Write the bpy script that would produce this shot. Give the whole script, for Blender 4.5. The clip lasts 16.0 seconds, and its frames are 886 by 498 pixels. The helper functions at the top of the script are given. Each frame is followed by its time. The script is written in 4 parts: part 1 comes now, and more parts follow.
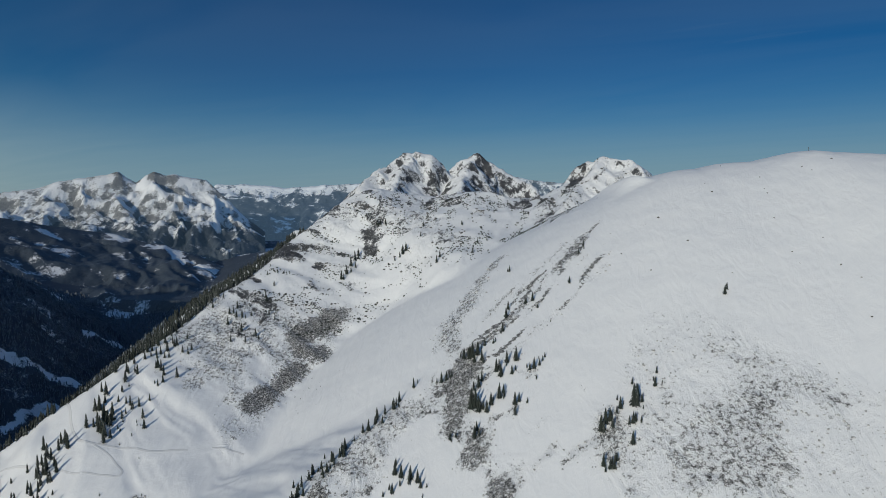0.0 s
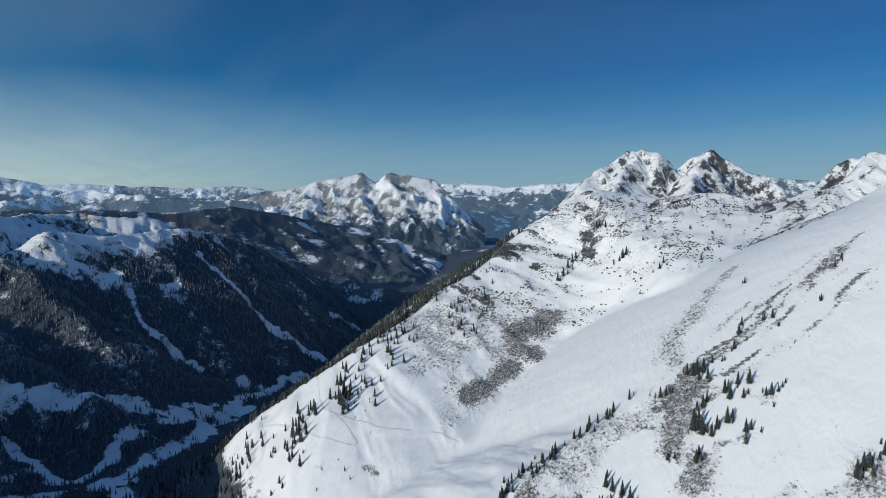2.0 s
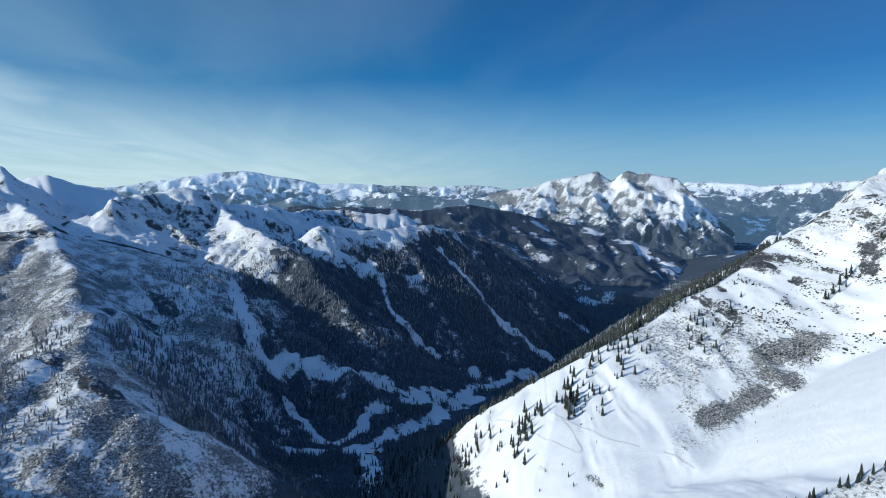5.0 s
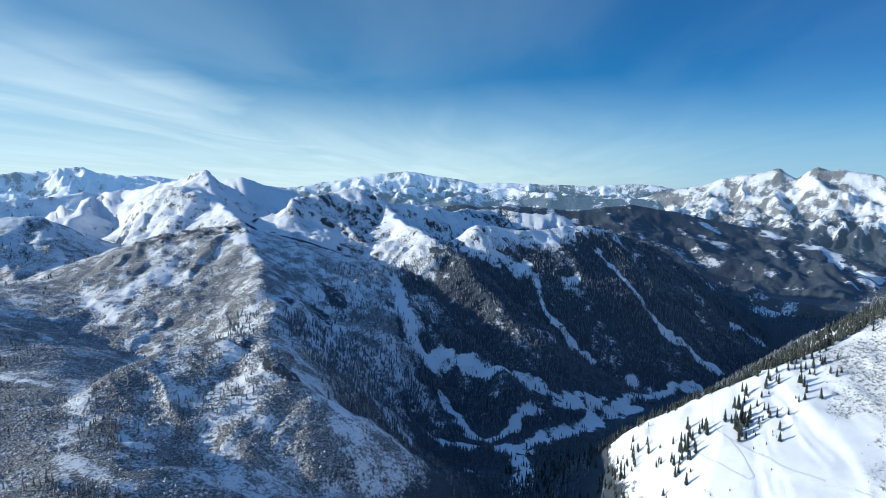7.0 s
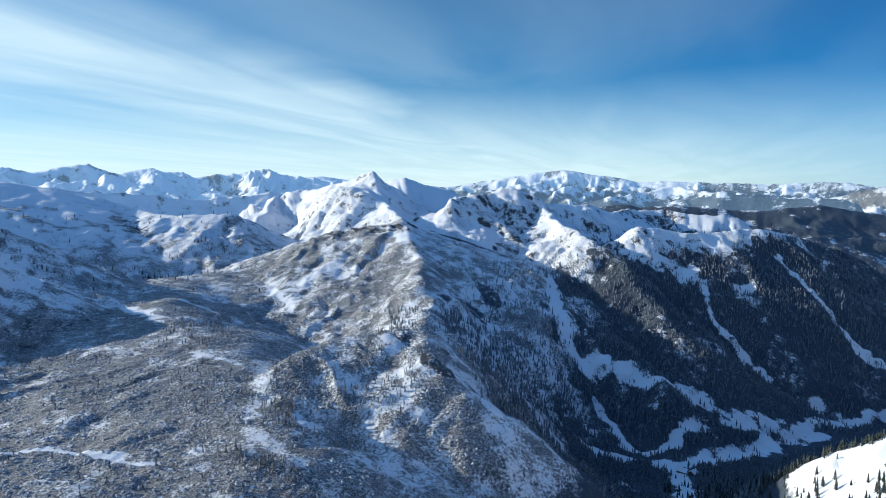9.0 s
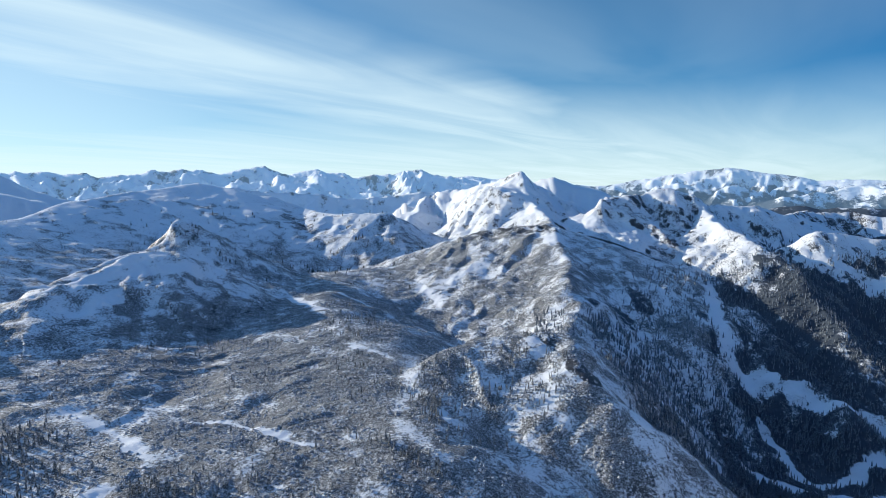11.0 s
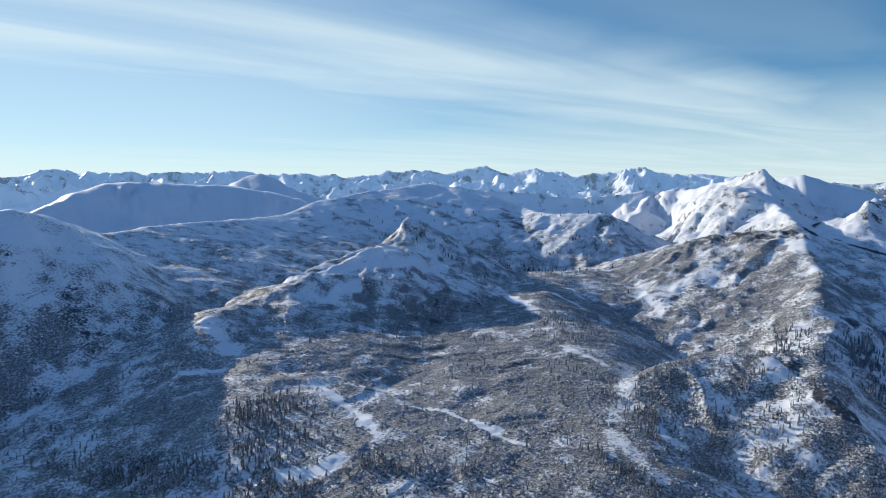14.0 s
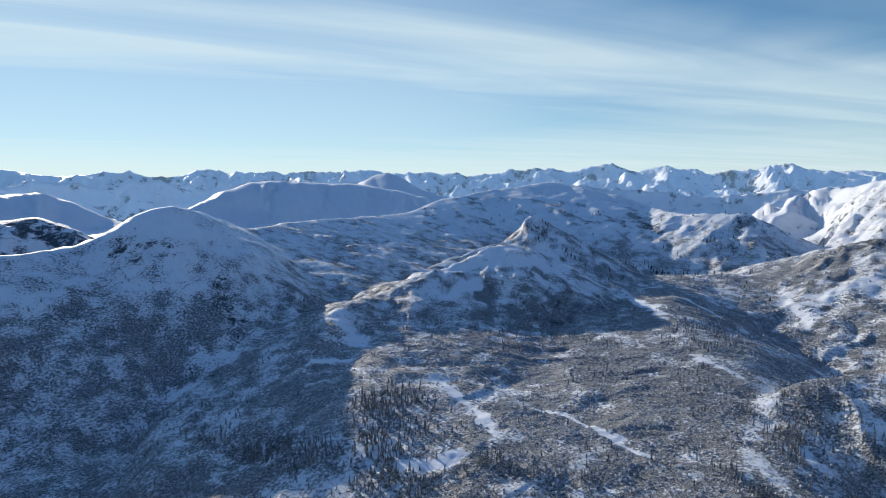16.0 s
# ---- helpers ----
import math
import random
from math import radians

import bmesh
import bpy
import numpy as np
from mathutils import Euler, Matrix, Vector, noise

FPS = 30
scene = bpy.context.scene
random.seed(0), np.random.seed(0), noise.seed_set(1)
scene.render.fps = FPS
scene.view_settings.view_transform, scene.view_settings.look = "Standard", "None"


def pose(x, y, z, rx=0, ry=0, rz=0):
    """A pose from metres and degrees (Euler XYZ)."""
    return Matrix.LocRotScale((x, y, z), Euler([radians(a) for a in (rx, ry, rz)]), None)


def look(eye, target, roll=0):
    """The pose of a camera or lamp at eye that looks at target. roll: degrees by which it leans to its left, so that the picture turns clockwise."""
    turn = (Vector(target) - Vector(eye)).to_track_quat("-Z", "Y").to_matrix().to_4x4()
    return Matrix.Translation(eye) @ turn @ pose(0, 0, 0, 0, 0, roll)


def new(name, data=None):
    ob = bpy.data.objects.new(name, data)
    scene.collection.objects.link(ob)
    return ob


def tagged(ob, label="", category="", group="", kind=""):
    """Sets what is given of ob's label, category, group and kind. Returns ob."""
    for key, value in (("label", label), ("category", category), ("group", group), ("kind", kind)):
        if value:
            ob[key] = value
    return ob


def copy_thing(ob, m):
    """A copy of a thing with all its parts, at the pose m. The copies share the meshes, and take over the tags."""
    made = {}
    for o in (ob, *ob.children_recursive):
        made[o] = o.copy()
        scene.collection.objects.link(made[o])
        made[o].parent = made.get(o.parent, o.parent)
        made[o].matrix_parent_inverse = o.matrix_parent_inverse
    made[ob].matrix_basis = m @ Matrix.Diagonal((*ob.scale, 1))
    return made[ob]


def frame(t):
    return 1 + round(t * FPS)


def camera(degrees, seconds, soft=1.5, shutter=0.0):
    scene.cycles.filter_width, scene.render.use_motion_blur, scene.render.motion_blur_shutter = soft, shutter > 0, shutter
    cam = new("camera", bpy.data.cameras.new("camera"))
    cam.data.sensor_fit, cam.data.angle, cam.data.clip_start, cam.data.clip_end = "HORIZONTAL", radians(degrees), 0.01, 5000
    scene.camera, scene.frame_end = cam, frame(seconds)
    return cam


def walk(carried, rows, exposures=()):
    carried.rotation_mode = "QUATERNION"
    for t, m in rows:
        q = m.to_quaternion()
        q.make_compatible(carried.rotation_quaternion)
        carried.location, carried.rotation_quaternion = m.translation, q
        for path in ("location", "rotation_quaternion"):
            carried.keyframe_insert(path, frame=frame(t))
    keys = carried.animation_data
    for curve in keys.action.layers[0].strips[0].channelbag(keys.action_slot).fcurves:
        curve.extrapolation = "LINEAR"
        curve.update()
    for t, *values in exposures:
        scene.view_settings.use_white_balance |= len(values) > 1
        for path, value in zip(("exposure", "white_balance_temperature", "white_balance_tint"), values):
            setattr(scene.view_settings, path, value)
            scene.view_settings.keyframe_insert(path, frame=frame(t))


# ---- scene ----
EYE = 300.0
cam = camera(72.4, 16.0, soft=0.5)
# seconds, sideways, ahead, up from the first eye; bearing to the left, pitch, roll in degrees
ROWS = [
    (0.0, 0.00, -0.00, 0.0, 9.09, -5.08, -0.27), (0.5, 0.01, -0.14, 0.5, 15.46, -5.10, -0.2), (1.0, 0.02, -0.28, 1.0, 21.78, -5.12, -0.13), (1.5, 0.03, -0.42, 1.51, 26.0, -5.14, -0.07),
    (2.0, 0.04, -0.56, 2.10, 29.51, -5.15, -0.05), (2.5, 0.05, -0.70, 2.70, 33.06, -5.17, -0.03), (3.0, 0.06, -0.84, 3.30, 36.69, -5.20, 0.02), (5.5, 0.10, -1.55, 5.99, 54.92, -5.36, 0.19),
    (6.0, 0.11, -1.69, 6.43, 58.60, -5.39, 0.18), (6.5, 0.12, -1.83, 6.81, 62.26, -5.42, 0.15), (7.0, 0.13, -1.97, 7.18, 65.95, -5.45, 0.12), (7.5, 0.14, -2.11, 7.6, 69.63, -5.47, 0.09),
    (8.0, 0.15, -2.25, 8.06, 73.29, -5.50, 0.06), (8.5, 0.16, -2.39, 8.52, 76.98, -5.53, 0.04), (9.0, 0.17, -2.53, 8.99, 80.62, -5.56, 0.03), (11.5, 0.22, -3.23, 11.66, 97.68, -5.66, -0.02),
    (12.0, 0.22, -3.38, 12.18, 100.86, -5.68, -0.03), (12.5, 0.23, -3.52, 12.72, 104.33, -5.69, -0.04), (13.0, 0.24, -3.66, 13.23, 107.83, -5.71, -0.05), (13.5, 0.25, -3.80, 13.67, 111.31, -5.74, -0.05),
    (14.0, 0.26, -3.94, 13.98, 114.79, -5.78, -0.06), (14.5, 0.27, -4.08, 14.2, 118.29, -5.82, -0.08), (15.0, 0.28, -4.22, 14.41, 121.77, -5.86, -0.1), (15.5, 0.29, -4.36, 14.62, 124.74, -5.90, -0.11),
    (16.0, 0.30, -4.50, 14.84, 126.26, -5.93, -0.11),
]
walk(cam, [(t, pose(x, y, EYE + z, 90 + pitch, 0, yaw) @ pose(0, 0, 0, 0, 0, roll)) for t, x, y, z, yaw, pitch, roll in ROWS],
     exposures=[(0.0, -1.1, 6650, 4), (2.0, -0.7, 6350, 4), (3.0, -0.52, 6200, 4), (5.5, -0.2, 6000, 3), (9.0, 0.1, 6220, 4), (12.5, 0.0, 6480, 7), (16.0, -0.14, 6570, 8)])

# ---- light: a low winter sun and a clear sky with thin high cloud ----
SUN_BEARING, SUN_HEIGHT = 161.0, 16.0
sun = new("sun", bpy.data.lights.new("sun", "SUN"))
sun.data.energy, sun.data.angle, sun.data.color = 4.9, radians(0.53), (1.0, 0.91, 0.79)
sun.matrix_world = look((-300 * math.sin(radians(SUN_BEARING)) * math.cos(radians(SUN_HEIGHT)), 300 * math.cos(radians(SUN_BEARING)) * math.cos(radians(SUN_HEIGHT)), 900 + 300 * math.sin(radians(SUN_HEIGHT))), (0, 0, 900))
world = bpy.data.worlds.new("winter_sky")
scene.world = world
world.use_nodes = True
wt = world.node_tree
wt.nodes.clear()


def wire(tree, kind, inputs=None, **settings):
    """A node with its settings and inputs: values, or sockets to link."""
    node = tree.nodes.new(kind)
    for key, value in settings.items():
        setattr(node, key, value)
    for key, value in (inputs or {}).items():
        if isinstance(value, bpy.types.NodeSocket):
            tree.links.new(value, node.inputs[key])
        else:
            node.inputs[key].default_value = value
    return node


sky = wire(wt, "ShaderNodeTexSky", sky_type="NISHITA", sun_disc=False, sun_elevation=radians(SUN_HEIGHT), sun_rotation=radians(-SUN_BEARING), altitude=2200.0, air_density=1.0, dust_density=0.05, ozone_density=4.0)
wc = wire(wt, "ShaderNodeTexCoord")
# thin cirrus on a level sheet, all drawn out along one bearing; across and along are its two coordinates
def sums(kind, a, b):
    return wire(wt, "ShaderNodeMath", {0: a, 1: b}, operation=kind).outputs["Value"]


def ramp(value, a, b, low=0.0, high=1.0):
    return wire(wt, "ShaderNodeMapRange", {"Value": value, "From Min": a, "From Max": b, "To Min": low, "To Max": high}, interpolation_type="SMOOTHSTEP").outputs["Result"]


def dot(vector, way):
    return wire(wt, "ShaderNodeVectorMath", {0: vector, 1: way}, operation="DOT_PRODUCT").outputs["Value"]


def streaks(along_scale, across_scale, detail, rough, distortion, place):
    spot = wire(wt, "ShaderNodeCombineXYZ", {"X": sums("MULTIPLY", along, along_scale), "Y": sums("MULTIPLY", across, across_scale), "Z": place}).outputs["Vector"]
    return wire(wt, "ShaderNodeTexNoise", {"Vector": spot, "Scale": 1.0, "Detail": detail, "Roughness": rough, "Distortion": distortion}).outputs["Fac"]


CIRRUS = radians(58.5)
split = wire(wt, "ShaderNodeSeparateXYZ", {"Vector": wc.outputs["Generated"]})
up = sums("ADD", sums("MAXIMUM", split.outputs["Z"], 0.0), 0.03)
across = sums("DIVIDE", dot(wc.outputs["Generated"], (-math.cos(CIRRUS), -math.sin(CIRRUS), 0)), up)
along = sums("DIVIDE", dot(wc.outputs["Generated"], (-math.sin(CIRRUS), math.cos(CIRRUS), 0)), up)
fibres, broad_cloud = streaks(0.2, 0.9, 6.0, 0.55, 0.9, 3.1), streaks(0.22, 0.4, 4.0, 0.5, 1.0, 7.7)
shifted = sums("ADD", across, sums("MULTIPLY", sums("SUBTRACT", broad_cloud, 0.5), 2.4))
# the broad band to the south-west, with a soft edge above it and a firmer one below
band = sums("MULTIPLY", ramp(shifted, 1.7, 3.9), ramp(shifted, 7.2, 3.6, 0.1, 1.0))
band = sums("MULTIPLY", band, ramp(fibres, 0.25, 0.75, 0.52, 0.9))
# single thin streaks to the north and low in the south
thin = sums("MULTIPLY", ramp(fibres, 0.56, 0.78), ramp(shifted, 0.8, -1.0, 0.0, 0.11))
south = sums("MULTIPLY", ramp(streaks(0.1, 0.6, 5.0, 0.5, 0.3, 1.4), 0.56, 0.68), sums("MULTIPLY", ramp(shifted, 9.0, 14.0), 0.5))
# haze low over the horizon, stronger towards the sun
toward = dot(wc.outputs["Generated"], (-math.sin(radians(150)), math.cos(radians(150)), 0.1))
low = sums("MULTIPLY", ramp(split.outputs["Z"], 0.22, 0.0), ramp(toward, -0.5, 0.25, 0.14, 0.8))
veil = sums("MULTIPLY", ramp(broad_cloud, 0.35, 0.65, 0.09, 0.2), ramp(toward, -0.3, 0.4, 0.35, 1.0))
low = sums("MULTIPLY", low, ramp(fibres, 0.2, 0.8, 0.8, 1.15))
glow = sums("MULTIPLY", ramp(toward, 0.55, 1.0), ramp(split.outputs["Z"], 0.5, 0.0, 0.3, 0.62))
thick = sums("MAXIMUM", sums("MAXIMUM", band, sums("MAXIMUM", thin, veil)), sums("MAXIMUM", low, sums("MAXIMUM", south, glow)))
thick = sums("MULTIPLY", thick, ramp(split.outputs["Z"], 0.34, 0.62, 1.0, 0.1))
# the clear sky; overhead, out of view, it is brightened as added blue fill
depth = sums("MULTIPLY", ramp(split.outputs["Z"], 0.28, 0.62, 1.5, 1.1), ramp(toward, -0.2, 0.6, 1.0, 0.84))
value = sums("MULTIPLY", ramp(split.outputs["Z"], 0.30, 0.62, 1.0, 2.2), ramp(toward, -0.75, 0.2, 1.0, 1.3))
deep = wire(wt, "ShaderNodeHueSaturation", {"Color": sky.outputs["Color"], "Hue": ramp(toward, -0.6, 0.6, 0.508, 0.494), "Saturation": depth, "Value": value})
# blue distance low over the northern horizon
north = sums("MULTIPLY", ramp(split.outputs["Z"], 0.2, 0.0, 0.0, 0.8), ramp(toward, 0.15, -0.4))
deep = wire(wt, "ShaderNodeMix", {0: north, 6: deep.outputs["Color"], 7: (3.3, 6.0, 8.6, 1)}, data_type="RGBA")
cloud = wire(wt, "ShaderNodeMix", {0: thick, 6: deep.outputs[2], 7: (9.3, 11.1, 11.9, 1)}, data_type="RGBA")
wb = wire(wt, "ShaderNodeBackground", {"Color": cloud.outputs[2], "Strength": 0.085})
wire(wt, "ShaderNodeOutputWorld", {"Surface": wb.outputs["Background"]})

# ---- the lie of the land: crests given as (bearing in degrees to the left, distance, height over the first eye) ----
def lattice(ix, iy, seed):
    h = (ix.astype(np.int64) * 374761393 + iy.astype(np.int64) * 668265263 + seed * 974634731) & 0xFFFFFFFF
    h = ((h ^ (h >> 13)) * 1274126177) & 0xFFFFFFFF
    return ((h ^ (h >> 16)) & 0xFFFF) / 32767.5 - 1.0


def grain(x, y, seed=0):
    ix, iy = np.floor(x), np.floor(y)
    u, v = x - ix, y - iy
    u, v = u * u * u * (u * (u * 6 - 15) + 10), v * v * v * (v * (v * 6 - 15) + 10)
    a, b = lattice(ix, iy, seed), lattice(ix + 1, iy, seed)
    c, d = lattice(ix, iy + 1, seed), lattice(ix + 1, iy + 1, seed)
    return (a + (b - a) * u) * (1 - v) + (c + (d - c) * u) * v


def fbm(x, y, octaves=4, seed=0, gain=0.5):
    total, amp = 0.0, 1.0
    for n in range(octaves):
        total = total + amp * grain(x * 2**n + 17.3 * n, y * 2**n - 9.1 * n, seed + n)
        amp *= gain
    return total


def ridged(x, y, octaves=4, seed=0, gain=0.55):
    total, amp = 0.0, 1.0
    for n in range(octaves):
        total = total + amp * (1 - 2 * np.abs(grain(x * 2**n + 5.7 * n, y * 2**n + 3.3 * n, seed + n)))
        amp *= gain
    return total


def step(a, b, v):
    u = np.clip((v - a) / (b - a), 0, 1)
    return u * u * (3 - 2 * u)


def plan(bearing, far):
    return -far * np.sin(np.radians(bearing)), far * np.cos(np.radians(bearing))


# name: (crest, slope on its left, slope on its right, rounding, ruggedness, depth of the gullies, their spacing, how far its flanks reach)
RIDGES = {
    "snow_hill": ([(346.5, 446, 17), (344.9, 450, 20), (342.3, 455, 21), (340.3, 460, 25), (337.9, 465, 28), (333.2, 465, 24), (322, 460, 18), (300, 440, 0)],
                  0.45, 0.72, 42, 0.32, 0.0, 60, 9e9),
    "rib": ([(351.4, 430, 13), (354.7, 400, -18), (357.7, 380, -44), (1.3, 350, -64), (8.3, 315, -88), (13.7, 295, -105), (19.2, 275, -118), (24.6, 260, -129), (40, 230, -155)],
            0.5, 0.35, 6, 0.4, 1.6, 26, 9e9),
    "spur": ([(356.8, 551, 13), (358.5, 552, 6), (359.8, 556, 0), (2.1, 559, -3), (4.5, 562, 3), (6.6, 568, 3), (10.1, 582, -1), (13.5, 587, 4), (16.1, 589, 6), (18.8, 574, -8), (21.4, 555, -28), (23.9, 528, -47), (27.5, 492, -65), (31.4, 461, -85), (36, 432, -101), (40.3, 422, -117), (46.6, 429, -148), (50.9, 434, -180), (56.5, 430, -219)], 0.34, 0.56, 3, 0.4, 2.0, 24, 9e9),
    "spur_head": ([(350.0, 515, 6), (351.3, 532, 16), (352.2, 542, 24), (353.2, 548, 32), (354.0, 550, 34), (355.0, 552, 27), (355.9, 554, 28), (356.9, 556, 19), (358.1, 556, 8)], 0.95, 0.8, 0.4, 1.7, 5.0, 24, 95),
    "spur_head_rib": ([(354.0, 550, 34), (356.2, 515, 7), (357.6, 480, -10)], 0.7, 0.7, 1, 1.3, 3.0, 22, 80),
    "massif": ([(16.7, 1000, 19), (14.8, 1040, 44), (13.8, 1060, 55), (12.8, 1080, 71), (11.6, 1080, 74), (10.4, 1085, 72), (9.4, 1090, 59), (8.6, 1100, 47), (7.7, 1110, 60), (6.7, 1115, 70), (5.9, 1120, 78), (5.2, 1120, 68), (4.0, 1120, 55), (2.5, 1115, 33), (0.6, 1100, 14)], 0.8, 0.85, 0.5, 2.0, 24.0, 48, 9e9),
    "massif_spur_west": ([(12.3, 1080, 72), (13.4, 960, 18), (14, 860, -20)], 0.95, 0.85, 1, 2.1, 8.0, 40, 9e9),
    "massif_spur_east": ([(6.2, 1120, 72), (7.4, 990, 22), (7.8, 880, -20)], 0.95, 0.85, 1, 2.1, 8.0, 40, 9e9),
    "forest_ridge": ([(62.7, 1090, -51), (58.7, 1120, -64), (55.8, 1160, -63), (52.6, 1200, -60), (47.8, 1360, -100), (45.6, 1480, -139), (42.5, 1650, -212), (40, 1800, -277)],
                     0.5, 0.72, 1, 1.45, 14.0, 70, 9e9),
    "rock_ridge": ([(79.9, 1170, -6), (77.8, 1215, -1), (75.8, 1260, 6), (73.7, 1260, 13), (71.6, 1260, -7), (70.6, 1260, -21), (67.4, 1305, -22), (65.2, 1350, -39), (63.6, 1530, -35),
                    (59.4, 1575, -41), (54.7, 1575, -55)], 0.5, 0.58, 1, 1.8, 18.0, 55, 9e9),
    "snow_rib": ([(71.3, 1260, -23), (69.4, 1080, -54), (65.3, 970, -84), (62.7, 890, -127), (59.6, 820, -171)], 0.62, 0.62, 1, 1.5, 9.0, 40, 9e9),
    "pyramid": ([(97.6, 1420, -57), (96.1, 1620, -4), (94.1, 1600, 7), (92.7, 1560, 12), (90.1, 1460, 27), (88.6, 1390, 40), (87.4, 1350, 50), (85.8, 1360, 10), (83.6, 1400, -8), (81, 1430, -32), (78.3, 1460, -76)], 0.62, 0.56, 1, 1.35, 26.0, 44, 9e9),
    "pyramid_behind": ([(88.5, 1900, 15), (86.2, 1900, 34), (84.4, 1900, 53), (82.5, 1900, 28), (80.4, 1900, 15)], 0.6, 0.5, 1, 1.2, 14.0, 60, 9e9),
    "pyramid_spur": ([(87.3, 1350, 50), (86.3, 1250, -13), (84.5, 1050, -43), (84.6, 960, -50)], 0.62, 0.62, 2, 1.3, 9.0, 40, 9e9),
    "pyramid_bench": ([(84.2, 985, -46), (86.5, 1000, -47), (89, 1010, -56), (91.5, 1030, -63), (94.5, 1060, -80)], 0.37, 0.3, 10, 1.35, 5.0, 35, 310),
    "pyramid_foot": ([(84.6, 960, -50), (83.2, 850, -82), (82.5, 700, -116), (83, 630, -130), (83.5, 565, -142)], 0.6, 0.45, 6, 1.2, 5.0, 40, 90),
    "knoll": ([(100, 430, -124), (95.7, 440, -112), (91.5, 460, -106), (87.8, 470, -103), (83.7, 478, -103), (81.9, 425, -112), (78.6, 400, -126), (74.8, 390, -141), (71.5, 380, -158),
               (68.7, 370, -174), (62, 340, -215)], 0.72, 0.4, 8, 1.0, 3.0, 30, 9e9),
    "forest_rib": ([(85.3, 1200, -34), (81.6, 1080, -65), (77.3, 980, -99), (73, 890, -130), (69.3, 820, -149), (66.2, 780, -164), (62.1, 740, -193), (59.1, 700, -216)],
                   0.62, 0.6, 3, 1.1, 10.0, 45, 9e9),
    "basin_back": ([(110, 900, -122), (104, 960, -119), (98, 980, -116)], 0.2, 0.18, 60, 0.9, 3.0, 40, 160),
    "left_far_hill": ([(172, 1500, -60), (162.4, 1500, -52), (160.3, 1500, -49), (158.1, 1450, -70), (157, 1400, -99), (155, 1350, -140)], 0.4, 0.4, 20, 1.0, 10.0, 90, 9e9),
    "left_far_ridge": ([(172, 2500, 10), (162.3, 2500, -12), (160.1, 2500, -3), (158.7, 2500, -23), (157.2, 2450, -52), (154.8, 2400, -102)], 0.4, 0.4, 10, 1.0, 20.0, 120, 9e9),
    "tip": ([(117.4, 1080, -85), (118.2, 990, -34), (119.2, 970, -55), (120.3, 960, -70), (123.5, 930, -84), (127.8, 880, -104), (128.9, 850, -118)], 0.42, 0.62, 2, 1.35, 6.0, 40, 9e9),
    "tip_bench": ([(113.9, 815, -98), (116.1, 800, -77), (118.7, 790, -62), (121.4, 780, -63), (124.5, 760, -75), (126.5, 745, -84), (128.5, 730, -89)], 0.4, 0.36, 3, 1.5, 5.0, 30, 140),
    "band": ([(121.6, 610, -132), (125.2, 640, -122), (128.7, 660, -112), (131.6, 660, -111), (133.9, 660, -108), (136.2, 640, -106), (137.6, 600, -112), (138.6, 540, -124)], 0.34, 0.34, 5, 1.4, 4.0, 30, 110),
    "basin_left": ([(112, 330, -138), (124, 370, -137), (133, 430, -134), (133, 560, -129), (126, 700, -124)], 0.26, 0.1, 50, 0.9, 3.0, 40, 150),
    "left_peak": ([(178, 720, -58), (162.7, 740, -52), (158.3, 765, -49), (155, 780, -28), (152.8, 790, -15), (150.9, 800, -8), (148.4, 830, -18), (146.1, 880, -38), (144.7, 940, -48)],
                  0.4, 0.58, 14, 0.9, 4.0, 60, 9e9),
    "back_ridge": ([(144.7, 940, -48), (141.2, 1000, -44), (135.1, 1100, -41), (130.9, 1200, -41), (128.8, 1250, -34), (126.1, 1300, -12), (122.4, 1400, 3), (119.2, 1450, 13), (116.6, 1500, 26),
                    (114.1, 1500, 13)],
                   0.4, 0.28, 10, 0.9, 5.0, 80, 9e9),
    "cirque": ([(114.1, 1500, 13), (110.6, 1450, -6), (107.7, 1400, -30), (105.3, 1300, -41), (102.6, 1250, -40), (99.9, 1235, -34)],
               0.4, 0.5, 2, 1.4, 9.0, 50, 9e9),
    "basin": ([(97, 330, -134), (100, 450, -126), (103, 580, -123), (106, 750, -121), (104, 950, -120)], 0.16, 0.5, 60, 0.9, 3.0, 40, 260),
    "flat_top": ([(149.2, 1800, -49), (146.9, 1900, -18), (144, 2000, 27), (140.1, 2000, 30), (136, 2000, 25), (133.4, 2000, 18), (128.7, 2000, -14)], 0.4, 0.4, 8, 1.0, 20.0, 70, 9e9),
    "dome": ([(134.4, 2300, 20), (131.6, 2300, 68), (128.4, 2300, 3)], 0.4, 0.4, 30, 0.4, 6.0, 90, 9e9),
}
VALLEY = [(75, 300, -200), (56.7, 470, -239), (58.6, 600, -258), (54.7, 670, -263), (50.3, 800, -271), (43.9, 930, -288), (37.3, 1300, -296), (35, 2000, -320), (29.2, 3300, -268), (27, 5200, -260)]


